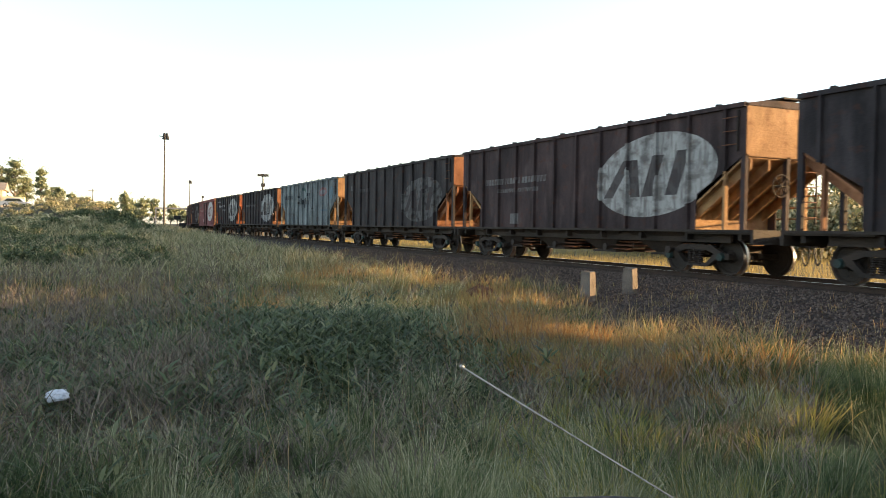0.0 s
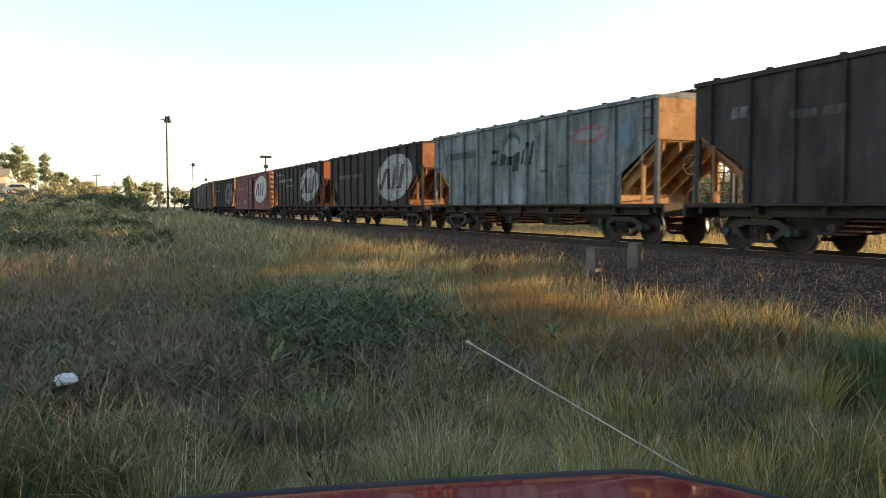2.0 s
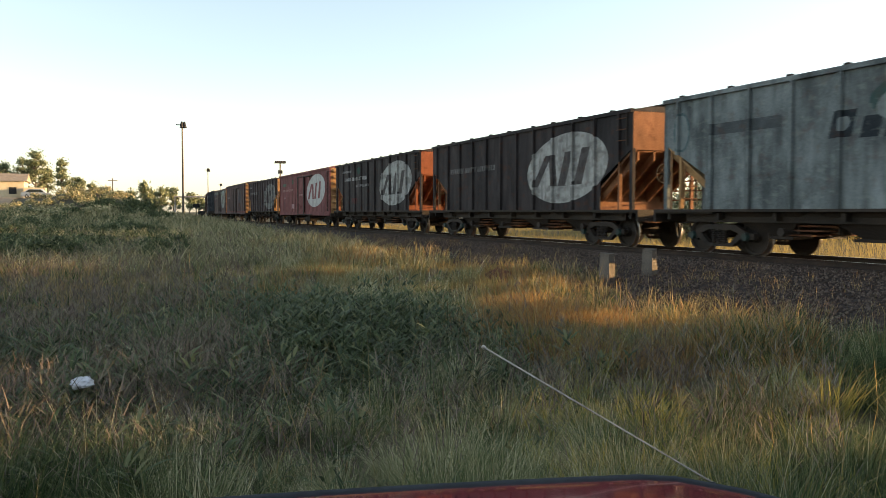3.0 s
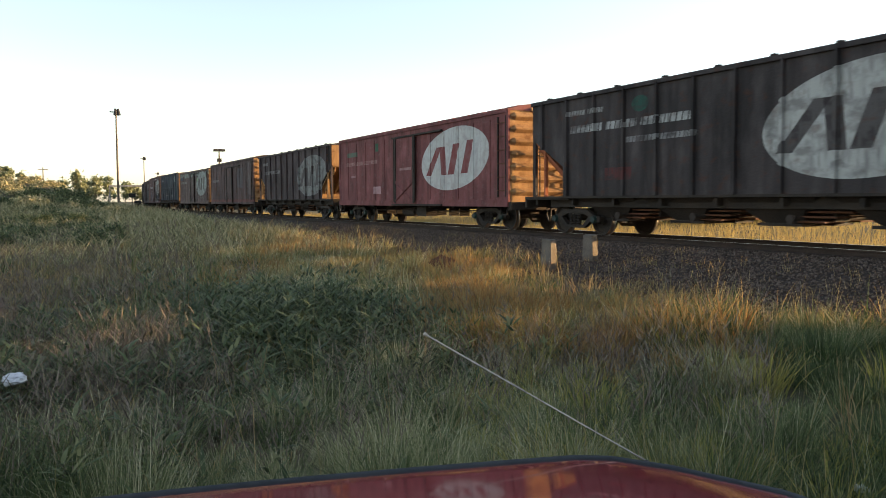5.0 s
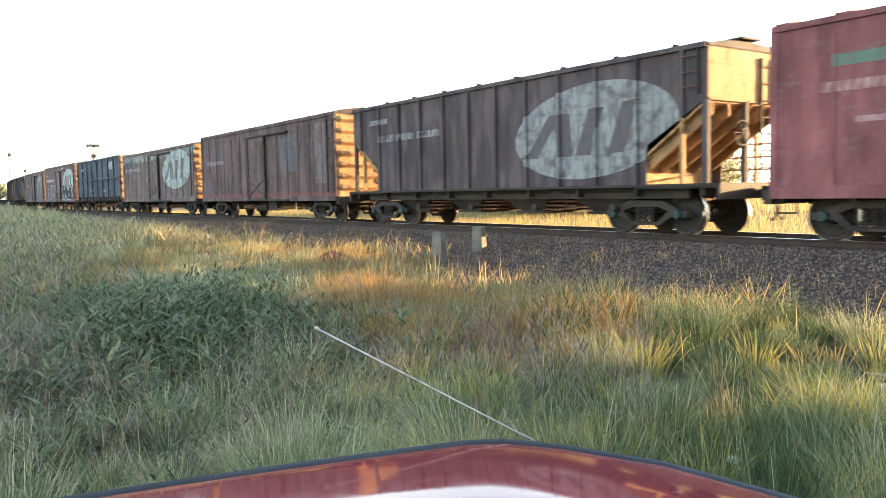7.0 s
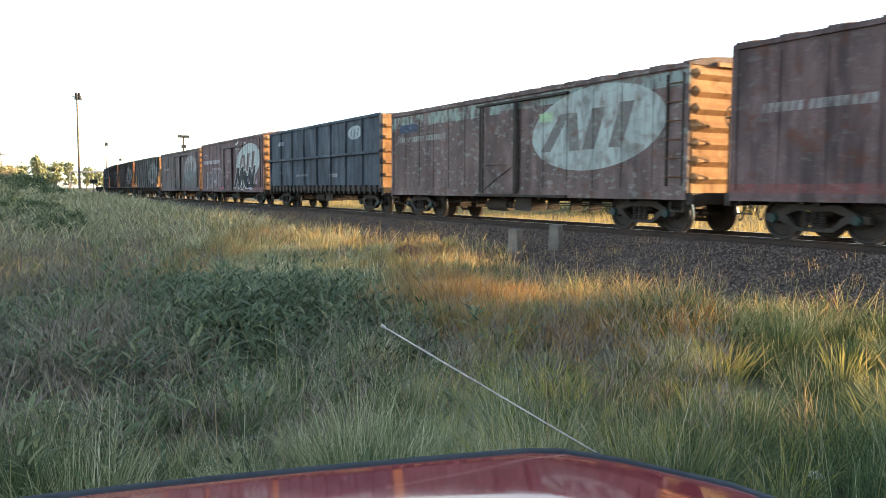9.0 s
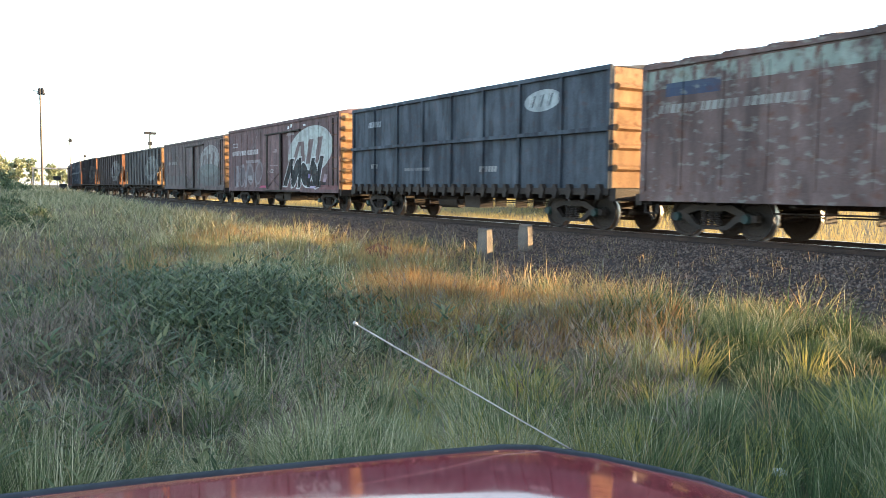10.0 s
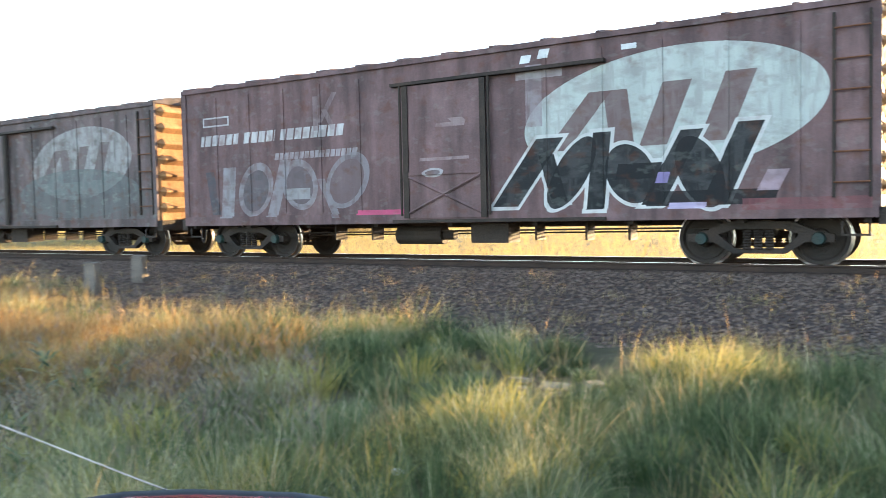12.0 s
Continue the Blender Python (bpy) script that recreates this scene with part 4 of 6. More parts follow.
PAINTS["L"] = wagon_paint("box_paint_l", (0.152, 0.094, 0.092), (0.104, 0.072, 0.072), peel=0.10, rusty=0.35, wear=0.45, seed=12, planks=2.2, shapes=emblem(4.15, 2.52, 2.45, 1.06, (0.40, 0.425, 0.40), (0.125, 0.082, 0.080), 0.30, 0.40)
                          + GLYPHS + lines(-6.7, 2.72, (1.2, 0.95, 1.75), 0.24, (0.46, 0.44, 0.44), 0.4) + lines(-4.4, 2.25, (2.3,), 0.15, (0.30, 0.27, 0.28), 0.5)
                          + [("b", -6.2, 3.15, 0.42, 0.11, 0, (0.42, 0.4, 0.4), 0.3), ("b", -6.2, 3.15, 0.38, 0.075, 0, (0.11, 0.07, 0.07), 0.1),
                             ("b", -5.85, 1.50, 0.20, 0.58, 0.1, (0.25, 0.24, 0.25), 0.5), ("b", -6.35, 1.5, 0.14, 0.5, -0.2, (0.075, 0.07, 0.078), 0.3),
                             ("e", -5.0, 1.55, 0.52, 0.60, 0.2, (0.22, 0.20, 0.21), 0.5), ("e", -5.0, 1.52, 0.38, 0.46, 0.2, (0.085, 0.072, 0.076), 0.3), ("b", -4.3, 1.55, 0.16, 0.62, 0.35, (0.23, 0.21, 0.22), 0.5),
                             ("e", -3.7, 1.62, 0.50, 0.55, -0.1, (0.22, 0.20, 0.21), 0.5), ("e", -3.7, 1.60, 0.37, 0.41, -0.1, (0.10, 0.078, 0.08), 0.3), ("b", -3.75, 1.42, 0.34, 0.12, 0, (0.26, 0.25, 0.25), 0.4),
                             ("e", -2.4, 1.66, 0.55, 0.58, 0.3, (0.20, 0.18, 0.19), 0.5), ("e", -2.42, 1.64, 0.43, 0.46, 0.3, (0.125, 0.088, 0.088), 0.3), ("b", -2.9, 1.3, 0.10, 0.42, -0.5, (0.20, 0.18, 0.19), 0.5),
                             ("b", -3.2, 3.1, 0.08, 0.36, 0.0, (0.20, 0.15, 0.15), 0.5), ("b", -2.9, 3.2, 0.07, 0.30, 0.7, (0.19, 0.145, 0.145), 0.6), ("b", -2.85, 2.95, 0.07, 0.22, -0.6, (0.19, 0.145, 0.145), 0.6),
                             ("b", 0.15, 2.62, 0.32, 0.04, 0.4, (0.24, 0.18, 0.18), 0.4), ("b", 0.30, 2.70, 0.16, 0.04, -1.2, (0.24, 0.18, 0.18), 0.4), ("b", 0.0, 1.98, 0.55, 0.03, 0, (0.26, 0.20, 0.20), 0.5),
                             ("e", -0.25, 1.72, 0.24, 0.09, 0.2, (0.34, 0.32, 0.32), 0.3), ("e", -0.25, 1.72, 0.17, 0.05, 0.2, (0.12, 0.09, 0.09), 0.2), ("b", -1.5, 0.98, 0.65, 0.05, 0, (0.42, 0.08, 0.16), 0.2),
                             ("b", 1.85, 3.0, 0.16, 0.55, 0, (0.26, 0.22, 0.23), 0.5), ("b", 1.95, 3.4, 0.45, 0.10, 0, (0.28, 0.25, 0.25), 0.4), ("b", 6.3, 0.98, 0.9, 0.09, 0, (0.155, 0.065, 0.068), 0.4), ("b", 1.7, 3.66, 0.10, 0.07, 0.3, (0.6, 0.6, 0.6), 0.2), ("b", 2.05, 3.72, 0.10, 0.08, 0.3, (0.6, 0.6, 0.6), 0.2), ("b", 3.6, 3.66, 0.13, 0.045, 0, (0.6, 0.6, 0.6), 0.2)])
PAINTS["M"] = wagon_paint("box_paint_m", (0.135, 0.098, 0.094), (0.088, 0.074, 0.072), peel=0.18, rusty=0.35, wear=0.5, seed=13, shapes=emblem(4.2, 2.45, 2.1, 0.95, (0.29, 0.28, 0.27), (0.125, 0.096, 0.092), 0.55)
                          + [("e", 4.0, 1.65, 2.6, 0.65, 0, (0.115, 0.125, 0.122), 0.5), ("b", 0, 1.3, 7.2, 0.35, 0, (0.11, 0.105, 0.10), 0.9)] + lines(-6.2, 2.5, (1.0, 1.3), 0.2, GHOST, 0.7))
PAINTS["N"] = wagon_paint("hopper_paint_n", (0.12, 0.115, 0.11), (0.070, 0.064, 0.062), seed=14, wear=0.6, shapes=emblem(3.7, 2.3, 2.1, 0.95, (0.26, 0.26, 0.25), (0.09, 0.085, 0.08), 0.7))
PAINTS["O"] = wagon_paint("hopper_paint_o", (0.085, 0.068, 0.062), (0.055, 0.046, 0.044), seed=15, shapes=emblem(3.7, 2.3, 2.1, 0.95, GHOST, BROWN_D, 0.6))

TOPS = {"A": 3.78, "B": 3.83, "C": 3.83, "D": 3.78, "G": 3.78, "I": 3.86, "J": 3.70, "L": 3.95, "M": 3.82}
ROSTER = [  # kind, paint, sunlit end paint, left end at the start, half length, label
    # never in view: continues the train ahead so that its shadow falls
    ("h", "A", "rust", 3.9, 7.05, "unseen hopper wagon ahead, added for its shadow"),
    ("h", "A", "rust", -11.69, 7.05, "dark brown ribbed hopper wagon with faded lettering"),
    ("h", "B", "ochre", -27.18, 7.05, "dark brown hopper wagon with a worn white oval emblem"),
    ("h", "C", "rust", -42.18, 7.05, "dark grey-brown hopper wagon with a ghostly oval emblem"),
    ("h", "D", "ochre", -57.62, 7.05, "weathered grey hopper wagon with dark wordmark and graffiti"),
    ("h", "E", "rust", -73.04, 7.05, "dark hopper wagon with a white oval emblem"),
    ("h", "F", "red", -88.60, 7.05, "blackish brown hopper wagon with pale painted lines"),
    ("b", "G", "ochre", -105.07, 7.60, "faded red box wagon with a white oval emblem"),
    ("h", "H", "ochre", -120.57, 7.05, "brown ribbed hopper wagon with a faded grey oval"),
    ("b", "I", "ochre", -136.05, 7.10, "weathered brown box wagon with a plain sliding door"),
    ("b", "J", "ochre", -151.74, 7.25, "brown box wagon with peeling green-white patches"),
    ("g", "K", "ochre", -166.64, 6.95, "dark blue-grey high-sided wagon with small oval emblem"),
    ("b", "L", "ochre", -182.49, 7.28, "brown box wagon with big oval emblem and graffiti"),
    ("b", "M", "ochre", -197.98, 7.22, "brown-grey box wagon with a worn oval emblem"),
    ("h", "N", "ochre", -213.43, 7.05, "grey ribbed hopper wagon streaked with dirt"),
    ("h", "O", "rust", -229.03, 7.05, "brown ribbed hopper wagon streaked with rust"),
    ("h", "C", "rust", -244.60, 7.05, "dark grey-brown hopper wagon with a ghostly oval emblem"),
    ("g", "K", "rust", -260.10, 6.95, "dark blue-grey high-sided wagon with small oval emblem"),
    ("b", "I", "ochre", -275.70, 7.10, "weathered brown box wagon with a plain sliding door"),
    ("h", "B", "rust", -291.20, 7.05, "dark brown hopper wagon with a worn white oval emblem"),
    ("h", "E", "rust", -306.70, 7.05, "dark hopper wagon with a white oval emblem"),
    ("b", "M", "ochre", -322.30, 7.22, "brown-grey box wagon with a worn oval emblem"),
    ("h", "O", "rust", -337.80, 7.05, "brown ribbed hopper wagon streaked with rust"),
]
TRAIN = []
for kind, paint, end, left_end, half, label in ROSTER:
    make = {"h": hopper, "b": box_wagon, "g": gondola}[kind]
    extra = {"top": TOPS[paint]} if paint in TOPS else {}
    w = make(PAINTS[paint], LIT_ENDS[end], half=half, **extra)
    w["label"] = label
    TRAIN.append((w, left_end + half))


def travelled(t):
    return 13.65 * t + 0.0249 * t * t


# ---- parked car under the camera ----
CAR_YAW = 7.0
car = thing("parked_car", "parked dark red hatchback car with a roof antenna", "car", m=pose(0.0, 0.07, 0.0, 0, 0, CAR_YAW))
ROOF_Z, HALF_W = -0.292, 0.64


def roof_edge(n=40):
    """Outline of the roof, anticlockwise, starting at the rear."""
    pts = []
    for i in range(n + 1):
        y = HALF_W * (2 * i / n - 1)
        x = -0.862 + 0.40 * abs(y) ** 1.2
        c = max(0.0, abs(y) - (HALF_W - 0.10)) / 0.10
        pts.append((x + 0.16 * c ** 2.5, -y))
    pts = pts[::-1]
    return pts


front = roof_edge()
outline = front + [(1.05, front[-1][1]), (1.15, 0.45), (1.18, 0.0), (1.15, -0.45), (1.05, front[0][1])]
rings = [(1.0, -0.010), (0.996, -0.0045), (0.990, -0.0022), (0.984, -0.0005), (0.98, 0.0003), (0.94, 0.0064), (0.90, 0.0126), (0.85, 0.0200), (0.8, 0.0268), (0.75, 0.0326), (0.7, 0.0372), (0.65, 0.0408), (0.6, 0.0436), (0.5, 0.0474), (0.25, 0.052), (0.05, 0.053)]
rs, n = Shape(), len(outline)
for k, dz in rings:
    rs.v += [(x * k + 0.05 * (1 - k), y * k, ROOF_Z + dz * (1 + (math.hypot(x - 0.05, y) / 0.91 - 1) * min(1, k * 1.25) if k < 0.985 else 1)) for x, y in outline]
for j in range(len(rings) - 1):
    rs.f += [(j * n + i, j * n + (i + 1) % n, (j + 1) * n + (i + 1) % n, (j + 1) * n + i) for i in range(n)]
rs.f.append(tuple((len(rings) - 1) * n + i for i in range(n)))
rs.mi = [0] * len(rs.f)
part("roof", rs.mesh("roof", RED, smooth=True), car, "glossy dark red painted roof panel")
seal = Shape()
for i in range(n):
    (x0, y0), (x1, y1) = outline[i], outline[(i + 1) % n]
    seal.tube((x0 * 1.006, y0 * 1.006, ROOF_Z - 0.012), (x1 * 1.006, y1 * 1.006, ROOF_Z - 0.012), 0.011, n=8, caps=False)
part("roof_seal", seal.mesh("roof_seal", RUBBER, smooth=True), car, "black rubber seal round the roof")
body = [(-2.25, -1.45), (2.0, -1.45), (2.12, -1.2), (2.05, -0.92), (1.9, -0.84), (-1.25, -0.84), (-2.0, -0.93), (-2.28, -1.05)]
bs = Shape().prism(body, -0.80, 0.80)
me = bs.mesh("body", RED)
bm = bmesh.new()
bm.from_mesh(me)
bmesh.ops.bevel(bm, geom=list(bm.edges), offset=0.05, segments=3, affect="EDGES", profile=0.6)
bm.to_mesh(me)
bm.free()
part("body", me, car, "dark red painted car body")
low = [(-1.25, -0.74), (1.75, -0.74), (1.75, 0.74), (-1.25, 0.74)]
up = [(-0.50, -0.56), (1.00, -0.56), (1.00, 0.56), (-0.50, 0.56)]
for i in range(4):
    a, b = i, (i + 1) % 4
    p = [Vector((*low[a], -0.85)), Vector((*low[b], -0.85)), Vector((*up[b], ROOF_Z - 0.035)), Vector((*up[a], ROOF_Z - 0.035))]
    part("window", Shape().add(p, [(0, 1, 2, 3)]).mesh("window", GLASS), car, "dark car window")
for a, b in zip(low, up):
    part("pillar", Shape().tube((*a, -0.86), (*b, ROOF_Z - 0.055), 0.035, n=8).mesh("pillar", RED), car)
TYRE = Shape().lathe_y([(-0.09, 0.16), (-0.09, 0.28), (-0.07, 0.30), (0.07, 0.30), (0.09, 0.28), (0.09, 0.16)], 24).mesh("wheel", RUBBER, smooth=True)
RIM = Shape().lathe_y([(-0.07, 0.0), (-0.08, 0.05), (-0.05, 0.12), (-0.085, 0.165), (0.085, 0.165), (0.05, 0.12), (0.08, 0.0)], 20).mesh("rim", GALV, smooth=True)
for x in (-1.45, 1.35):
    for y in (-0.74, 0.74):
        part("rim", RIM, part("wheel", TYRE, car, m=pose(x, y, -1.43)))
for x0, x1 in ((-2.36, -2.24), (2.06, 2.18)):
    part("bumper", Shape().box(x0, x1, -0.78, 0.78, -1.42, -1.26).mesh("bumper", RUBBER), car, "black bumper")
for y in (-0.87, 0.87):
    part("side_mirror", Shape().box(-0.98, -0.86, y - 0.07, y + 0.07, -0.80, -0.68).mesh("side_mirror", RED), car)
    for x in (0.05, 0.95):
        part("door_handle", Shape().box(x, x + 0.16, min(y * 0.935, y * 0.915), max(y * 0.935, y * 0.915), -0.98, -0.95).mesh("door_handle", RUBBER), car)
for y in (-0.6, 0.6):
    part("tail_light", Shape().box(2.08, 2.14, y - 0.13, y + 0.13, -1.16, -1.00).mesh("tail_light", RED), car)
for y in (-0.55, 0.55):
    part("headlight", Shape().box(-2.30, -2.20, y - 0.15, y + 0.15, -1.15, -1.02).mesh("headlight", GLASS), car)
inv = pose(0.0, 0.07, 0.0, 0, 0, CAR_YAW).inverted()
ant_a, ant_b = inv @ Vector((-0.695, 0.612, -0.305)), inv @ Vector((-1.247, 0.591, -0.235))
mast = part("antenna", Shape().tube(ant_a, ant_a.lerp(ant_b, 0.45), 0.0010, 0.0011, 10).tube(ant_a.lerp(ant_b, 0.45), ant_b, 0.0015, 0.0015, 10).mesh("antenna", CHROME, smooth=True), car, "thin metal whip antenna")
part("antenna_tip", Shape().tube(ant_b, ant_b + (ant_b - ant_a) * 0.012, 0.0036, 0.0034, 10).mesh("antenna_tip", CHROME, smooth=True), mast)
part("antenna_base", Shape().tube(ant_a - Vector((0, 0, 0.03)), ant_a + (ant_b - ant_a) * 0.02, 0.006, 0.004, 10).mesh("antenna_base", RUBBER, smooth=True), mast)


# ---- posts, masts and trackside things ----
def stone_post(x, y, z0, z1, lean):
    s = Shape()
    h = z1 - z0 + 0.3
    s.add([(-0.14, -0.11, -0.3), (0.14, -0.11, -0.3), (0.14, 0.11, -0.3), (-0.14, 0.11, -0.3), (-0.125, -0.095, h - 0.3), (0.12, -0.10, h - 0.32), (0.125, 0.095, h - 0.30), (-0.12, 0.10, h - 0.29)],
          [(3, 2, 1, 0), (4, 5, 6, 7), (0, 1, 5, 4), (1, 2, 6, 5), (2, 3, 7, 6), (3, 0, 4, 7)])
    me = s.mesh("concrete_post", CONCRETE)
    b = bmesh.new()
    b.from_mesh(me)
    bmesh.ops.subdivide_edges(b, edges=list(b.edges), cuts=3, use_grid_fill=True)
    for v in b.verts:
        v.co += 0.02 * noise.noise_vector(v.co * 6 + Vector((x, y, 0)))
    b.to_mesh(me)
    b.free()
    o = new("concrete_post", me)
    o.matrix_basis = pose(x, y, z0, lean, 0, 22)
    return tagged(o, "short weathered concrete post in grass by the track", "post", "concrete posts")


stone_post(-14.15, 9.85, -1.50, -0.86, 0)
stone_post(-14.2, 11.0, -1.42, -0.79, 2)


def mast_lamp(x, y, h, r, label, flood=False):
    z0 = float(ground_z(x, y)) - 0.1
    w = thing("lamp_mast", label, "lamp mast", m=pose(x, y, z0))
    part("pole", Shape().tube((0, 0, 0), (0, 0, h), r, r * 0.55, 10).mesh("pole", TIMBER), w)
    if flood:
        part("platform", Shape().box(-0.5, 0.5, -0.75, 0.75, h - 0.08, h).mesh("platform", DARK), w)
        for k in range(2):
            part("floodlight", Shape().prism([(-0.3, h), (0.35, h), (0.3, h + 0.22), (-0.3, h + 0.22)], -0.7 + k * 0.75, -0.05 + k * 0.75).mesh("floodlight", DARK), w)
        part("junction_box", Shape().box(-0.3, 0.3, -0.25, 0.25, h - 1.5, h - 1.05).mesh("junction_box", DARK), w)
        part("junction_box", Shape().box(-0.3, 0.3, -0.18, 0.18, h - 2.3, h - 1.9).mesh("junction_box", DARK), w)
    else:
        part("crossarm", Shape().box(-0.06, 0.06, -0.75, 0.3, h - 0.28, h - 0.16).mesh("crossarm", DARK), w)
        for yy in (-0.05, 0.25):
            part("lamp_head", Shape().tube((0, yy, h + 0.2), (0.1, yy * 1.2, h - 0.6), 0.12, 0.27, 10).mesh("lamp_head", DARK), w)
    return w


def polar(az, d):
    return -d * math.sin(radians(az)), d * math.cos(radians(az))


mast_lamp(*polar(84.95, 108), 12.7, 0.16, "tall slim lamp mast with dark lamp heads")
mast_lamp(*polar(78.40, 112), 8.4, 0.16, "floodlight mast behind the railway line", True)
mast_lamp(*polar(83.3, 205), 12.0, 0.15, "distant slim lamp mast beyond the railway curve")
mast_lamp(*polar(82.45, 290), 11.0, 0.15, "distant slim lamp mast beyond the railway curve")
for az, d, h, wd, hh in ((84.1, 118, 2.6, 0.9, 0.5), (83.75, 112, 1.55, 0.9, 0.8)):
    x, y = polar(az, d)
    z0 = float(ground_z(x, y)) - 0.1
    w = thing("track_sign", "dark trackside sign board on a post", "sign", "trackside signs", m=pose(x, y, z0, 0, 0, 90))
    part("post", Shape().tube((0, 0, 0), (0, 0, h), 0.06, n=8).mesh("post", DARK), w)
    part("board", Shape().box(-wd / 2, wd / 2, -0.10, 0.06, h - hh, h).mesh("board", DARK), w)
x, y = polar(84.0, 170)
w = thing("gantry", "pale horizontal bar on two posts beyond the track", "gantry", m=pose(x, y, float(ground_z(x, y))))
part("crossbar", Shape().box(-0.15, 0.15, -4.5, 4.0, 4.3, 4.6).mesh("crossbar", GALV), w)
for yy in (-4.4, 3.9):
    part("post", Shape().box(-0.12, 0.12, yy - 0.12, yy + 0.12, -0.2, 4.3).mesh("post", GALV), w)
x, y = polar(89.4, 190)
w = thing("utility_pole", "wooden utility pole with a crossarm", "utility pole", m=pose(x, y, float(ground_z(x, y))))
part("pole", Shape().tube((0, 0, -0.2), (0, 0, 8.0), 0.14, 0.10, 8).mesh("pole", TIMBER), w)
part("crossarm", Shape().box(-0.06, 0.06, -1.0, 1.0, 7.4, 7.55).mesh("crossarm", TIMBER), w)

# house and silver car far off
x, y = polar(95.9, 165)
z0 = float(ground_z(x, y))
house = thing("house", "small pale yellow house with a low roof", "house", m=pose(x, y, z0, 0, 0, 0))
part("wall", Shape().box(-4, 4, -7, 4, -0.3, 3.4).mesh("wall", PLASTER), house)
part("roof", Shape().prism([(-4.5, 3.4), (4.5, 3.4), (0, 4.9)], -7.5, 4.5).mesh("roof", TILE), house)
for yy in (-4.5, -1.0, 2.2):
    part("window", Shape().box(4.0, 4.06, yy - 0.6, yy + 0.6, 1.1, 2.3).mesh("window", DARK), house)
part("annex", Shape().box(3.9, 7, 4.1, 7.6, -0.3, 2.2).mesh("annex", PLASTER), house)
x, y = polar(93.9, 140)
z0 = float(ground_z(x, y))
sc = thing("silver_car", "silver car parked on a dirt road far off", "car", m=pose(x, y, z0 + 0.02, 0, 0, 80))
part("body", Shape().prism([(-2.1, 0.3), (2.1, 0.3), (2.15, 0.75), (1.3, 0.9), (0.8, 1.4), (-1.0, 1.42), (-1.7, 0.95), (-2.1, 0.85)], -0.8, 0.8).mesh("body", SILVER), sc)
part("window", Shape().prism([(-1.45, 0.95), (1.15, 0.92), (0.75, 1.33), (-0.95, 1.35)], -0.815, 0.815).mesh("window", GLASS), sc)
for xx in (-1.3, 1.3):
    for yy in (-0.72, 0.72):
        part("wheel", TYRE, sc, m=pose(xx, yy, 0.3))
rd = Shape()
pts = [polar(97.5 - 0.28 * i, 100 + 7 * i) for i in range(14)]
for i, (px_, py_) in enumerate(pts):
    rd.v += [(px_ + q * 0.3, py_ + q, float(ground_z(px_ + q * 0.3, py_ + q)) + 0.05) for q in (-3.0, -1.0, 1.0, 3.0)]
for i in range(13):
    rd.f += [(i * 4 + j, i * 4 + j + 1, i * 4 + j + 5, i * 4 + j + 4) for j in range(3)]
rd.mi = [0] * len(rd.f)
tagged(new("road", rd.mesh("road", DIRT)), "pale dirt road on a rise", "road", kind="structure")


# ---- plants ----
rng = np.random.default_rng(7)


def blades(p, height, width, lean, heading, droop, segs=3, leaf=False, dry=0.3, tip=0.0):
    """Curved tapering blades, or leaves widest in their middle. p: (n, 3) roots; the rest one value a blade."""
    n = len(p)
    dirs = np.stack([np.cos(heading), np.sin(heading), np.zeros(n)], 1)
    face = heading + np.pi / 2 + rng.normal(0, 0.25 if leaf else 0.6, n)
    side = np.stack([np.cos(face), np.sin(face), np.zeros(n)], 1)
    dry = np.broadcast_to(np.asarray(dry, float), (n,))
    rows, dr = [], []
    for k in range(segs + 1):
        t = k / segs
        up = height * t * (1 - droop * t * t * 0.45)
        out = height * (lean * t + droop * t * t * 0.75)
        c = p + dirs * out[:, None] + np.stack([np.zeros(n), np.zeros(n), up], 1)
        d = dry + tip * t * t
        if k < segs:
            share = 0.25 + 0.75 * math.sin(math.pi * min(1.0, t * 1.2 + 0.12)) if leaf else 1 - 0.75 * t
            wv = (width * share * 0.5)[:, None] * side
            rows += [c - wv, c + wv]
            dr += [d, d]
        else:
            rows.append(c)
            dr.append(d)
    m = 2 * segs + 1
    v = np.stack(rows, 1).reshape(-1, 3)
    b = np.arange(n)[:, None] * m
    q = np.concatenate([b + np.array([[2 * k, 2 * k + 1, 2 * k + 3, 2 * k + 2]]) for k in range(segs - 1)])
    t3 = b + np.array([[2 * segs - 2, 2 * segs - 1, 2 * segs]])
    return v, q, t3, np.clip(np.stack(dr, 1).ravel(), 0, 1)


def join(sets):
    vs, qs, ts, ds, at = [], [], [], [], 0
    for v, q, t, d in sets:
        vs.append(v)
        qs.append(q + at)
        ts.append(t + at)
        ds.append(d)
        at += len(v)
    return np.concatenate(vs), [np.concatenate(qs), np.concatenate(ts)], np.concatenate(ds)


def stuff(name, sets, material, label, category):
    v, f, d = join(sets)
    return tagged(new(name, fast_mesh(name, v, f, material, dry=d)), label, category, kind="stuff")


RUBBLE_X, RUBBLE_Y = -3.0, 7.0


def clear(x, y):
    """True where plants may grow: off the track, clear of the car, the litter and the rubble."""
    yt = y - track_shift(x)
    near_car = ((np.abs(x + 0.1) < 2.6) & (np.abs(y) < 1.25)) | ((np.abs(y + 0.2) < 0.14) & (np.abs(x + 6.9) < 0.38))
    bare = ((x - RUBBLE_X) / 0.65) ** 2 + ((y - RUBBLE_Y + 0.15) / 0.5) ** 2 < 1
    return (yt < 8.5 + 1.7 * step(-9, -17, x) + 0.45 * np.sin(x * 0.7) + 0.35 * np.sin(x * 2.9)) & ~near_car & ~bare


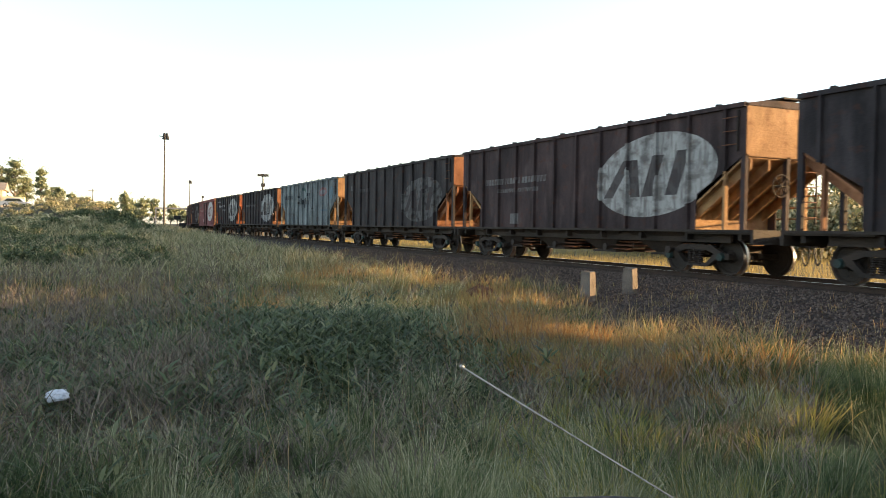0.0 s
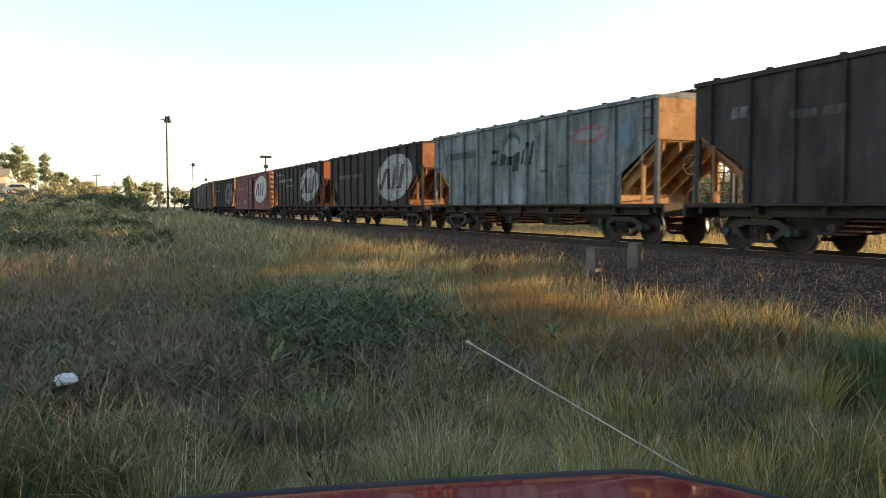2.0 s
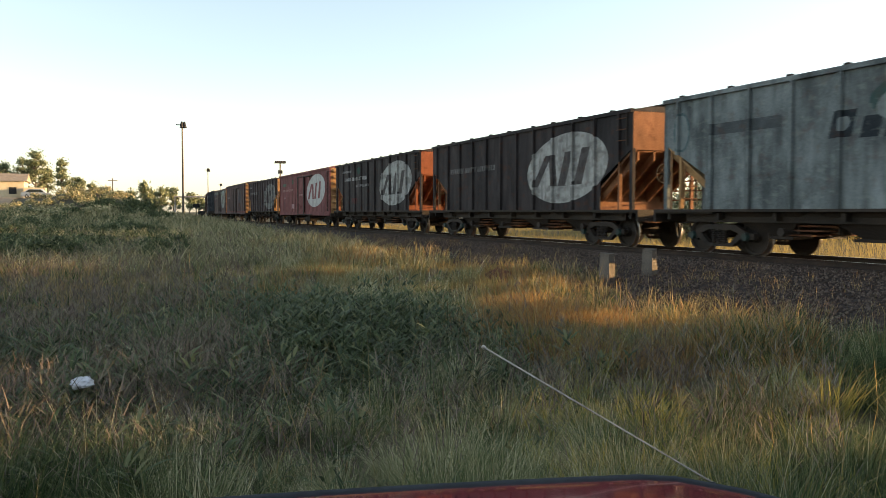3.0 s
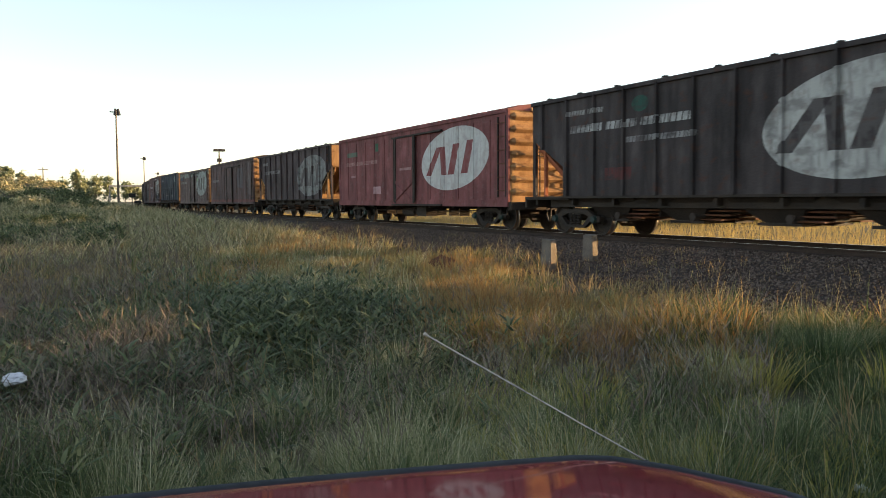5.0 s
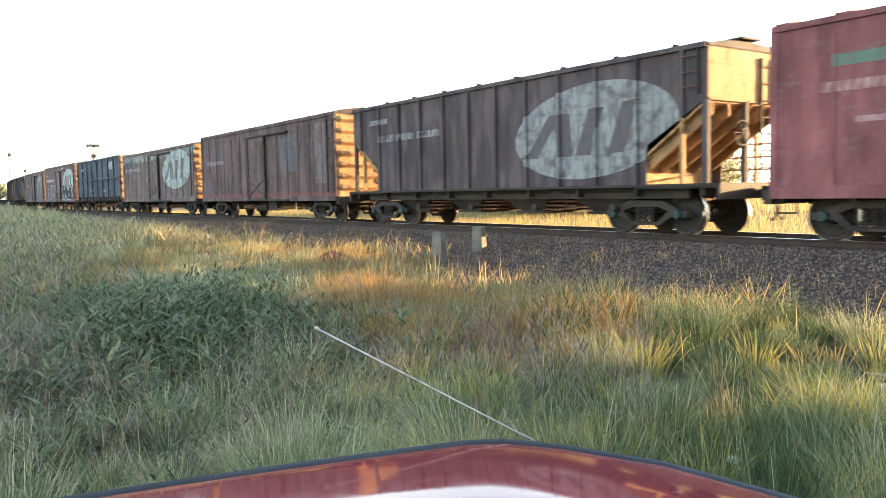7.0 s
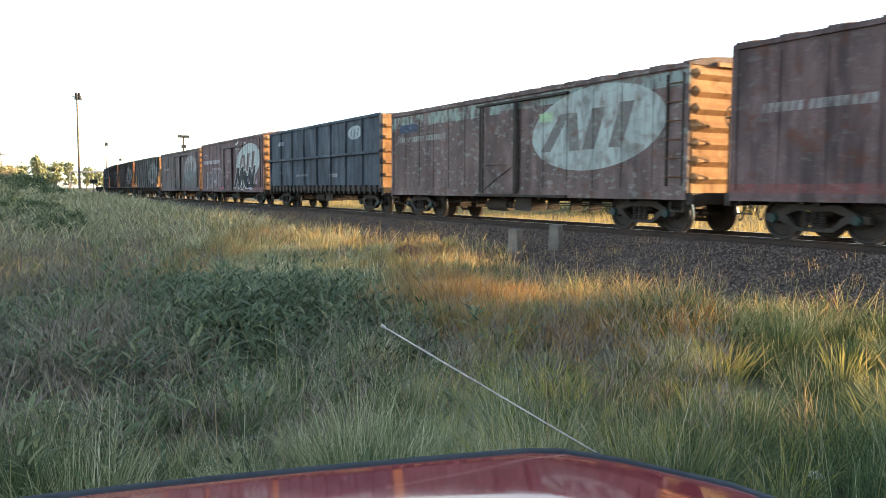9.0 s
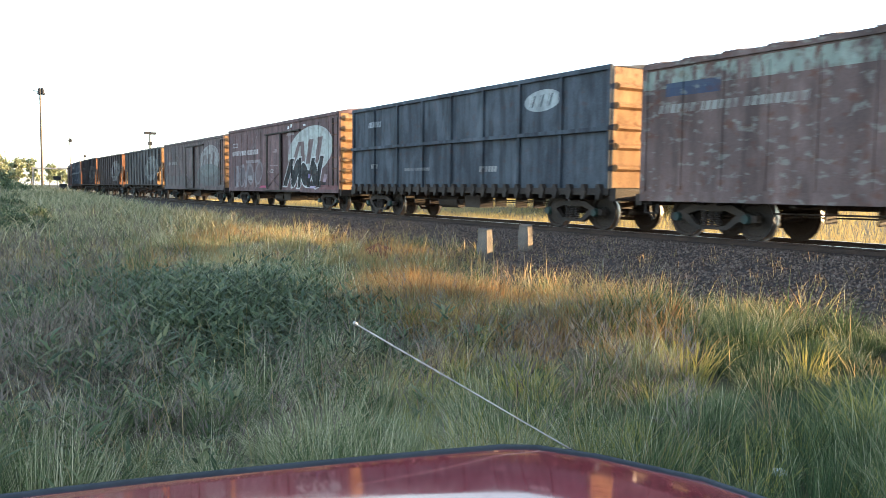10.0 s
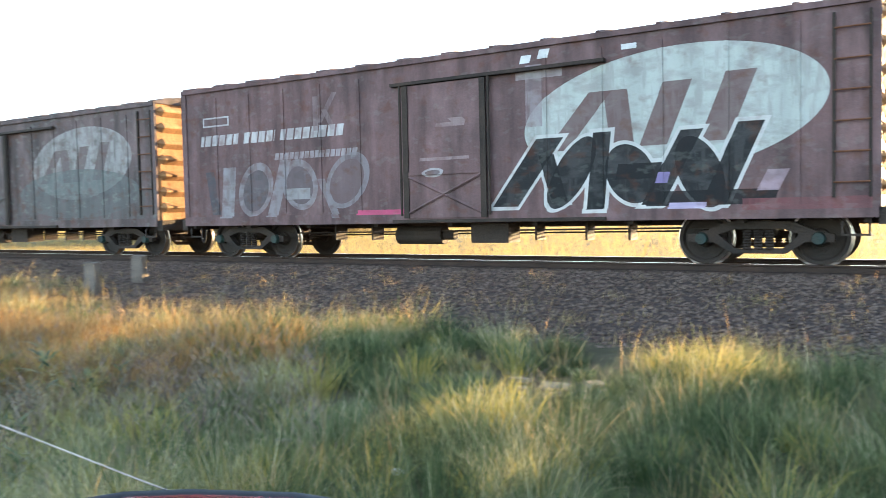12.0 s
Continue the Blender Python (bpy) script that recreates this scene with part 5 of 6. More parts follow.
def azimuth(x, y):
    return np.degrees(np.arctan2(-x, y))


def weed_zone(x, y):
    a = np.exp(-(((x + 9.6) / np.where(x > -9.6, 2.7, 4.6)) ** 2 + ((y - 2.75 + 0.10 * (x + 9)) / 1.6) ** 2))
    return np.maximum(a, 0.42 * np.exp(-(((x + 8.7) / 3.5) ** 2 + ((y + 0.6) / 2.0) ** 2)))


def scrub_zone(x, y):
    """Brown twiggy growth: the patch in the middle, and the whole side towards the rise."""
    a = np.exp(-(((x + 6.7) / 1.3) ** 2 + ((y - 5.0) / 1.0) ** 2))
    return np.maximum(a, 0.85 * step(74, 84, azimuth(x, y)) * step(5.0, 7.0, np.hypot(x, y)))


def straw_side(x, y):
    az = azimuth(x, y) + 6 * np.sin(x * 0.9 + y * 1.3)
    return step(46, 66, az) * (1 - 0.65 * step(74, 88, az))


def spread(n, az0, az1, r0, r1, power=1.0):
    a = radians(1) * rng.uniform(az0, az1, n)
    r = r0 * np.exp(rng.uniform(0, 1, n) ** power * math.log(r1 / r0))
    return -r * np.sin(a), r * np.cos(a), r


def tufts(n, az0, az1, r0, r1, per, hgt, keep, spreadr=0.13, wid=0.0045, lean=0.28, droop=0.5, segs=3, power=1.0, grow=9.0, dry=None, tip=0.25):
    x, y, r = spread(n, az0, az1, r0, r1, power)
    k = clear(x, y) & (rng.uniform(0, 1, n) < keep(x, y))
    x, y, r = x[k], y[k], r[k]
    size = rng.uniform(0.45, 1.25, len(x)) * (0.88 + 0.42 * np.sin(1.9 * x + 0.7 * y) * np.sin(1.6 * y - 0.8 * x + 1.0))
    ids = np.repeat(np.arange(len(x)), per)
    a = rng.uniform(0, 2 * np.pi, len(ids))
    d = np.sqrt(rng.uniform(0, 1, len(ids))) * spreadr * size[ids]
    bx, by = x[ids] + np.cos(a) * d, y[ids] + np.sin(a) * d
    p = np.stack([bx, by, ground_z(bx, by) - 0.02], 1)
    h = hgt * size[ids] * rng.uniform(0.55, 1.15, len(ids))
    w = wid * rng.uniform(0.7, 1.4, len(ids)) * (1 + r[ids] / grow)
    hd = a + rng.normal(0, 0.4, len(ids))
    dryness = (0.12 + 0.34 * straw_side(x, y) + rng.normal(0, 0.10, len(x)) if dry is None else np.full(len(x), dry))[ids]
    return blades(p, h, w, lean * rng.uniform(0.2, 1.3, len(ids)) * (0.4 + d / spreadr) + 0.05, hd, droop * rng.uniform(0.1, 1.5, len(ids)), segs, dry=dryness, tip=tip)


def tussocks(r0, r1, gap, per, hgt, keep, wid=0.0042, segs=3, az0=-8, az1=104):
    """Separate mounds of grass on an uneven grid: upright in the middle, falling outwards, with pale flower stalks."""
    k = int(r1 / gap) + 2
    i, j = np.meshgrid(np.arange(-k, k + 1), np.arange(-k, k + 1))
    x = (i + 0.5 * (j % 2)).ravel() * gap + rng.uniform(-0.36, 0.36, i.size) * gap
    y = j.ravel() * gap * 0.87 + rng.uniform(-0.36, 0.36, i.size) * gap
    r, az = np.hypot(x, y), azimuth(x, y)
    ok = (r > r0) & (r < r1) & (az > az0) & (az < az1) & clear(x, y) & (rng.uniform(0, 1, len(x)) < keep(x, y))
    x, y, r = x[ok], y[ok], r[ok]
    n = len(x)
    size = rng.uniform(0.55, 1.2, n) * (0.92 + 0.2 * np.sin(1.1 * x - 0.6 * y))
    side = straw_side(x, y)
    fresh = np.clip(0.09 + 0.34 * side + rng.normal(0, 0.15, n), 0, 0.7)
    blow, push = 2.6 + rng.normal(0, 0.8, n), rng.uniform(0.02, 0.26, n)
    out = []
    for count, tall, thin, extra in ((per, 1.0, 1.0, 0.0), (max(3, per // 16), 1.35, 0.75, 0.5)):
        ids = np.repeat(np.arange(n), count)
        a = rng.uniform(0, 6.28, len(ids))
        d = np.sqrt(rng.uniform(0, 1, len(ids)))
        bx, by = x[ids] + np.cos(a) * d * 0.24 * size[ids], y[ids] + np.sin(a) * d * 0.24 * size[ids]
        dx = np.cos(a) * (0.04 + 0.30 * d) + np.cos(blow[ids]) * push[ids] + rng.normal(0, 0.13, len(ids))
        dy = np.sin(a) * (0.04 + 0.30 * d) + np.sin(blow[ids]) * push[ids] + rng.normal(0, 0.10, len(ids))
        h = hgt * tall * size[ids] * rng.uniform(0.40, 1.12, len(ids)) * (1.08 - 0.25 * d) * (0.9 + 0.2 * side[ids])
        w = wid * thin * rng.uniform(0.7, 1.4, len(ids)) * (1 + r[ids] / 9)
        out.append(blades(np.stack([bx, by, ground_z(bx, by) - 0.02], 1), h, w, np.hypot(dx, dy), np.arctan2(dy, dx), rng.uniform(0.1, 0.9, len(ids)) * (0.5 if extra else 1), segs,
                          dry=np.clip(fresh[ids] + extra + rng.normal(0, 0.07, len(ids)), 0, 1), tip=0.30))
    return out


def green_here(x, y):
    yt = y - track_shift(x)
    thin = np.clip(0.60 + 0.62 * np.sin(2.3 * x + 1.1 * y) * np.sin(2.0 * y - 1.2 * x), 0.06, 1)
    return np.clip(1.25 - weed_zone(x, y) * 1.4, 0, 1) * (1 - 0.85 * step(5.0, 8.5, yt - 2.6 * step(-8.2, -5.5, x))) * thin * (1 - 0.6 * scrub_zone(x, y))


def mound_here(x, y):
    yt = y - track_shift(x)
    return np.clip(1.15 - weed_zone(x, y) * 1.9, 0, 1) * (1 - 0.85 * step(5.0, 8.5, yt - 2.8 * step(-8.2, -5.5, x))) * (1 - 0.85 * scrub_zone(x, y))


def dry_here(x, y):
    yt = y - track_shift(x)
    return np.clip(0.08 + step(4.2, 6.2, yt - 2.9 * step(-8.0, -6.0, x)) + 0.5 * step(-12, -18, x), 0, 1) * (1 - step(9.0, 10.6, yt) * 0.6) * np.clip(1 - weed_zone(x, y), 0, 1) * (1 - 0.55 * step(-7.0, -5.0, x))


sets = [tufts(900, 105, 352, 2.6, 16, 22, 0.5, lambda x, y: np.ones(len(x)), 0.2, 0.008, segs=2),
        tufts(2600, -8, 105, 2.2, 13, 20, 0.24, green_here, 0.22, 0.0036, 0.60, 0.9),
        tufts(6500, -8, 105, 9, 95, 14, 0.50, green_here, 0.26, 0.006, segs=2)]
sets += tussocks(2.3, 10.5, 0.50, 440, 0.52, mound_here, 0.0023)
sets += tussocks(10.5, 24, 0.62, 100, 0.52, mound_here, 0.0036, 2)
stuff("green_grass", sets, GRASS, "tall green tussock grass in drooping pale-tipped mounds", "grass")

sets = [tufts(5200, -8, 105, 4.5, 24, 20, 0.42, dry_here, 0.16, 0.0055, 0.40, 0.5),
        tufts(5200, -5, 105, 16, 110, 9, 0.50, dry_here, 0.35, 0.007, 0.35, 0.4, 2, grow=7.0)]
# seed stalks
x, y, r = spread(9000, -8, 105, 3.5, 40)
k = clear(x, y) & (rng.uniform(0, 1, len(x)) < dry_here(x, y) * 0.9 + 0.05)
x, y, r = x[k], y[k], r[k]
sets.append(blades(np.stack([x, y, ground_z(x, y)], 1), rng.uniform(0.45, 0.85, len(x)), 0.0034 * (1 + r / 7), rng.uniform(0.02, 0.25, len(x)), rng.uniform(0, 6.28, len(x)), rng.uniform(0, 0.35, len(x)), 3))
sets.append(blades(np.array([(-8.6, 2.75, -1.75), (-9.4, 4.3, -1.75), (-6.9, 5.4, -1.72)]), np.array([1.45, 1.2, 1.0]), np.array([0.008, 0.008, 0.007]), np.full(3, 0.03), np.array([0.3, 2.0, 4.0]), np.full(3, 0.05), 3))
stuff("dry_grass", sets, DRY, "dry straw-coloured and reddish grass with seed stalks", "grass")

# russet patches where sun falls under the train, its warmth in their colour
russet = [tufts(3000, 40, 70, 7.5, 13, 34, 0.46, lambda x, y: np.exp(-(((x + 8.7) / 2.0) ** 2 + ((y - 5.8) / 0.9) ** 2)), 0.14, 0.0050, 0.30, 0.4),
          tufts(2600, 58, 82, 11, 30, 18, 0.42, lambda x, y: 0.6 * dry_here(x, y) * step(0.1, 0.8, np.sin(x * 0.8 + 1) * np.sin(y * 1.1 - x * 0.3) + 0.25), 0.2, 0.0055, 0.35, 0.4)]
stuff("sunlit_russet_grass", russet, RUSSET, "russet dead grass in low dense patches, coloured as sunlit", "grass")

# brown twiggy weeds with fine side twigs
x, y, r = spread(15000, 40, 105, 4.8, 40)
k = clear(x, y) & (rng.uniform(0, 1, len(x)) < scrub_zone(x, y) * 0.8 + 0.10) & (rng.uniform(0, 1, len(x)) > weed_zone(x, y) * 0.8)
x, y, r = x[k], y[k], r[k]
h = rng.uniform(0.25, 0.70, len(x)) * (0.8 + 0.4 * np.sin(x * 1.3) * np.sin(y * 1.7))
sets = [blades(np.stack([x, y, ground_z(x, y)], 1), h, 0.0042 * (1 + r / 9), rng.uniform(0.05, 0.3, len(x)), rng.uniform(0, 6.28, len(x)), rng.uniform(0, 0.3, len(x)), 2)]
ids = np.repeat(np.arange(len(x)), 9)
t = rng.uniform(0.3, 1.0, len(ids))
sets.append(blades(np.stack([x[ids] + rng.normal(0, 0.04, len(ids)), y[ids] + rng.normal(0, 0.04, len(ids)), ground_z(x, y)[ids] + h[ids] * t * 0.9], 1), rng.uniform(0.06, 0.18, len(ids)),
                   0.0050 * (1 + r[ids] / 9), rng.uniform(0.3, 1.2, len(ids)), rng.uniform(0, 6.28, len(ids)), rng.uniform(0, 0.6, len(ids)), 2))
stuff("brown_scrub", sets, SCRUB, "brown withered twiggy weeds among the grass", "weeds")

# straw-coloured tufts in the green, brightened in place of sun on them
gold = [tufts(90, 5, 62, 4.5, 9.5, 70, 0.42, lambda x, y: np.ones(len(x)), 0.16, 0.005)]
stuff("yellow_grass", gold, GOLD, "scattered yellowish grass tufts, coloured as if sunlit", "grass")

# dark leafy weeds: upright stems with lance-shaped leaves
x, y = rng.uniform(-15, -4, 9000), rng.uniform(-3.0, 7.5, 9000)
k = (rng.uniform(0, 1, len(x)) < weed_zone(x, y) * 1.2) & clear(x, y)
x, y = x[k], y[k]
stem_h = rng.uniform(0.18, 0.62, len(x)) * (0.6 + 0.4 * weed_zone(x, y))
ids = np.repeat(np.arange(len(x)), 15)
t = rng.uniform(0.25, 1.0, len(ids))
px, py = x[ids] + rng.normal(0, 0.04, len(ids)), y[ids] + rng.normal(0, 0.04, len(ids))
root = np.stack([px, py, ground_z(x, y)[ids] + stem_h[ids] * t - 0.05], 1)
sets = [blades(root, rng.uniform(0.08, 0.17, len(ids)), rng.uniform(0.014, 0.032, len(ids)), rng.uniform(0.6, 1.4, len(ids)), rng.uniform(0, 6.28, len(ids)), rng.uniform(0.5, 1.5, len(ids)), 4, True),
        blades(np.stack([x, y, ground_z(x, y)], 1), stem_h, np.full(len(x), 0.010), rng.uniform(0, 0.2, len(x)), rng.uniform(0, 6.28, len(x)), rng.uniform(0, 0.3, len(x)), 3)]
# taller plants with long drooping leaves standing above them
m = 120
x, y = rng.uniform(-13.5, -5.5, m), rng.uniform(0.6, 4.8, m)
k = (rng.uniform(0, 1, m) < weed_zone(x, y) * 1.2)
x, y = x[k], y[k]
top = rng.uniform(0.5, 0.88, len(x))
ids = np.repeat(np.arange(len(x)), 16)
t = rng.uniform(0.45, 1.0, len(ids))
root = np.stack([x[ids] + rng.normal(0, 0.03, len(ids)), y[ids] + rng.normal(0, 0.03, len(ids)), ground_z(x, y)[ids] + top[ids] * t - 0.03], 1)
sets.append(blades(root, rng.uniform(0.07, 0.13, len(ids)), rng.uniform(0.016, 0.036, len(ids)), rng.uniform(0.8, 1.8, len(ids)), rng.normal(2.6, 1.3, len(ids)), rng.uniform(0.6, 1.7, len(ids)), 4, True))
sets.append(blades(np.stack([x, y, ground_z(x, y)], 1), top, np.full(len(x), 0.012), rng.uniform(0, 0.12, len(x)), rng.uniform(0, 6.28, len(x)), rng.uniform(0, 0.2, len(x)), 3))
stuff("leafy_weeds", sets, WEED, "patch of dark green weeds with lance-shaped leaves", "weeds")

# sunlit field beyond the track
n = 60000
x = rng.uniform(-75, 16, n)
y = 17.4 + rng.uniform(0, 1, n) ** 2 * 45
p = np.stack([x, y, ground_z(x, y)], 1)
sets = [blades(p, rng.uniform(0.25, 0.6, n), 0.012 * (1 + (y - 17) / 20), rng.uniform(0, 0.4, n), rng.uniform(0, 6.28, n), rng.uniform(0, 0.6, n), 2)]
stuff("straw_field", sets, STRAW, "straw-yellow grass field beyond the railway", "grass")

# sparse weeds on the ballast shoulder
n = 6500
x = rng.uniform(-45, 4, n)
y = 9.2 + rng.uniform(0, 1, n) ** 1.6 * 3.4
p = np.stack([x, y, ground_z(x, y)], 1)
k = (rng.uniform(0, 1, n) ** 1.4 * 520).astype(int)
cx, cy = rng.uniform(-45, 4, 520), 8.8 + rng.uniform(0, 1, 520) ** 1.7 * 3.8
p[:, 0], p[:, 1] = cx[k] + rng.normal(0, 0.12, n), cy[k] + rng.normal(0, 0.10, n)
p[:, 2] = ground_z(p[:, 0], p[:, 1])
sets = [blades(p, rng.uniform(0.07, 0.30, n), rng.uniform(0.005, 0.011, n), rng.uniform(0, 0.5, n), rng.uniform(0, 6.28, n), rng.uniform(0, 0.6, n), 2)]
stuff("ballast_weeds", sets, DRY, "sparse dry weeds on the ballast shoulder", "weeds")


# tall rank growth on the rise and its shaded foot
n = 9000
x, y = rng.uniform(-95, -22, n), rng.uniform(-16, 9, n)
k = clear(x, y)
x, y = x[k], y[k]
per = 7
ids = np.repeat(np.arange(len(x)), per)
bx, by = x[ids] + rng.normal(0, 0.3, len(ids)), y[ids] + rng.normal(0, 0.3, len(ids))
d = np.hypot(bx, by)
sets = [blades(np.stack([bx, by, ground_z(bx, by) - 0.03], 1), rng.uniform(0.35, 1.0, len(ids)), 0.0011 * d * rng.uniform(0.6, 1.4, len(ids)), rng.uniform(0.1, 0.6, len(ids)), rng.uniform(0, 6.28, len(ids)), rng.uniform(0.2, 1.0, len(ids)), 2)]
stuff("rank_growth", sets, BUSH, "rank olive and straw-coloured growth covering the rise", "weeds")


def leaf_cloud(centres, radii, n, size, flat=0.8):
    """Small leaf quads over the shells of many clumps."""
    c = rng.integers(0, len(centres), n)
    d = rng.normal(0, 1, (n, 3))
    d /= np.linalg.norm(d, axis=1)[:, None]
    r = radii[c] * np.abs(rng.normal(0, 0.75, n))
    p = centres[c] + d * r[:, None] * np.array([1, 1, flat])
    u = rng.normal(0, 1, (n, 3))
    u /= np.linalg.norm(u, axis=1)[:, None]
    w = np.cross(u, d)
    w /= np.linalg.norm(w, axis=1)[:, None] + 1e-6
    s = size * rng.uniform(0.6, 1.4, n)[:, None]
    v = np.stack([p - u * s, p + w * s * 0.45, p + u * s, p - w * s * 0.45], 1).reshape(-1, 3)
    q = np.arange(n)[:, None] * 4 + np.array([[0, 1, 2, 3]])
    return v, q


def tree(x, y, h, spread_, label, n=6500, size=0.24, lean=0.0):
    z0 = float(ground_z(x, y)) - 0.1
    w = thing("tree", label, "tree", m=pose(x, y, z0))
    s = Shape()
    pts = [Vector((lean * k * 0.4, 0.15 * math.sin(k + x), h * 0.9 * k / 6)) for k in range(7)]
    for k in range(6):
        s.tube(pts[k], pts[k + 1], h * 0.022 * (1 - k / 7), h * 0.022 * (1 - (k + 1) / 7), 8, caps=False)
    centres, radii = [], []
    for i in range(26):
        k = rng.uniform(0.30, 1.0)
        a = rng.uniform(0, 6.28)
        o = pts[min(5, int(k * 6))]
        e = o + Vector((math.cos(a), math.sin(a), 0.45)) * spread_ * (1.1 - k * 0.85) * rng.uniform(0.25, 1.0) + Vector((0, 0, h * 0.08))
        s.tube(o, e, h * 0.008, h * 0.003, 5, caps=False)
        centres.append(e)
        radii.append(spread_ * rng.uniform(0.22, 0.42) * (1.2 - k * 0.6))
    centres.append(pts[6])
    radii.append(spread_ * 0.4)
    part("trunk", s.mesh("trunk", BARK), w)
    v, q = leaf_cloud(np.array([tuple(c) for c in centres]), np.array(radii), n, size)
    part("crown", fast_mesh("crown", v, [q], EUCA), w)
    return w


for az, d, h, sp in ((95.6, 190, 8.6, 3.2), (94.7, 192, 10.0, 3.2), (93.95, 188, 11.4, 3.4), (93.3, 195, 8.0, 2.6), (92.45, 182, 9.2, 2.2), (96.6, 185, 9, 3.5)):
    tree(*polar(az, d), h, sp, "tall eucalyptus-like tree with ragged grey-green crown")
for az, d, h, sp in ((91.5, 210, 6.5, 3), (90.6, 215, 6.0, 3), (89.9, 200, 5.5, 2.6), (88.3, 205, 6.5, 3), (87.4, 190, 8.5, 2.6), (86.9, 215, 7.0, 2.5), (86.3, 205, 7.5, 3), (85.6, 220, 8.0, 3), (84.5, 230, 6.5, 3), (83.9, 240, 6, 3)):
    tree(*polar(az, d), h, sp, "distant leafy tree on the horizon", 1500, 0.35)
for az, d, h, sp in ((47.5, 62, 5.5, 2.4), (44.5, 58, 6.2, 2.6), (41.8, 60, 5.6, 2.3), (39.0, 57, 5.2, 2.4), (36.5, 63, 4.6, 2.2), (25.0, 90, 4.0, 2.5), (20.0, 95, 3.6, 2.5)):
    tree(*polar(az, d), h, sp, "leafy tree in the field behind the train", 2600, 0.18)


def bush(x, y, r, h, n=1500, leaf=0.10):
    z0 = float(ground_z(x, y))
    m = 10
    c = np.stack([rng.normal(0, r * 0.5, m), rng.normal(0, r * 0.5, m), h * rng.uniform(0.25, 0.75, m)], 1)
    v, q = leaf_cloud(c, rng.uniform(0.3, 0.55, m) * h, n, leaf * (1 + 0.2 * h))
    o = new("bush", fast_mesh("bush", v, [q], BUSH))
    o.matrix_basis = pose(x, y, z0)
    return tagged(o, "rounded green-brown bush on rough ground", "bush", "bushes on the rise")


for i in range(110):
    az = rng.uniform(85.4, 99)
    d = rng.uniform(52, 112)
    x, y = polar(az, d)
    if y - float(track_shift(x)) > 9.0:
        continue
    bush(x, y, rng.uniform(0.6, 1.5), rng.uniform(0.3, 0.8), 600)

for i in range(60):      # scrubby far slope
    x, y = -114 + rng.normal(0, 9), 0.5 + rng.normal(0, 4.5)
    bush(x, y, rng.uniform(0.6, 1.4), rng.uniform(0.4, 1.0), 500)
# dark weed leaves put the shade in front of the slope into the colour
for az, d, r, h in ((88.6, 60, 1.6, 1.25), (87.7, 58, 1.5, 1.05), (89.8, 62, 1.7, 1.1), (86.9, 56, 1.2, 0.8), (91.2, 61, 1.5, 0.9)):
    o = tagged(bush(*polar(az, d), r, h, 3500, 0.07), "dark green dense bush before a pale slope, darkened for shade", "bush", "dark bushes")
    o.data.materials[0] = WEED
# low scrub in the same dark leaves, shade included in their green
for i in range(70):
    x, y = polar(rng.uniform(85.2, 98), rng.uniform(27, 60))
    if y - float(track_shift(x)) < 6.5:
        o = tagged(bush(x, y, rng.uniform(0.5, 1.1), rng.uniform(0.35, 0.75), 1700, 0.05), "low dark green bush in rough grass, darkened for shade", "bush", "dark bushes")
        o.data.materials[0] = WEED

for i in range(34):      # hedge in the field behind the track
    x, y = polar(35.5 + 0.46 * i + rng.uniform(-0.3, 0.3), rng.uniform(46, 60))
    tagged(bush(x, y, rng.uniform(1.0, 1.7), rng.uniform(2.2, 4.2), 1400), "leafy green bush in the field behind the train", "bush", "field bushes")

# broken slabs in the bare spot, a board and a rusty plate in the grass
def slab(x, y, sx, sy, sz, turn, tilt, material, name, label, category, up=0.03):
    b = bmesh.new()
    bmesh.ops.create_cube(b, size=1.0)
    bmesh.ops.scale(b, vec=(sx, sy, sz), verts=b.verts)
    bmesh.ops.subdivide_edges(b, edges=list(b.edges), cuts=2, use_grid_fill=True)
    for v in b.verts:
        v.co += Vector((0.16 * sx, 0.16 * sy, 0.25 * sz)) * noise.noise(v.co * 5 + Vector((x * 3, y * 3, 0)))
    me = bpy.data.meshes.new(name)
    b.to_mesh(me)
    b.free()
    me.materials.append(material)
    o = new(name, me)
    o.matrix_basis = pose(x, y, float(ground_z(x, y)) + up, tilt, tilt * 0.6, turn)
    return tagged(o, label, category, "broken slabs" if category == "rubble" else "")


PALE_STONE = surface("pale_rubble", (0.26, 0.225, 0.18), (0.15, 0.13, 0.105), 5, 40, 0.9, bump=0.5)
for dx, dy, sx, sy, turn, tilt in ((0.0, 0.0, 0.34, 0.20, 20, 6), (-0.42, 0.12, 0.26, 0.18, -30, -5), (0.36, 0.10, 0.22, 0.16, 60, 8), (0.12, -0.30, 0.20, 0.14, 10, -7), (-0.24, -0.22, 0.16, 0.12, 45, 5), (0.55, -0.16, 0.14, 0.10, 80, 4)):
    slab(RUBBLE_X + dx, RUBBLE_Y + dy, sx * 0.8, sy * 0.8, 0.035, turn, tilt, PALE_STONE, "concrete_slab", "flat broken piece of pale concrete on bare ground", "rubble")
n = 90
x, y = RUBBLE_X + rng.uniform(-0.7, 0.7, n), RUBBLE_Y + rng.uniform(-0.6, 0.4, n)
stuff("dead_stalks", [blades(np.stack([x, y, ground_z(x, y)], 1), rng.uniform(0.12, 0.4, n), np.full(n, 0.006), rng.uniform(0.6, 2.5, n), rng.uniform(0, 6.28, n), rng.uniform(0, 1, n), 3)], SCRUB, "fallen dead stalks on a bare spot", "twigs")
slab(-3.9, 4.2, 0.13, 0.05, 0.025, 35, 4, TIMBER, "wooden_board", "short grey wooden board lying in grass", "board", 0.12)
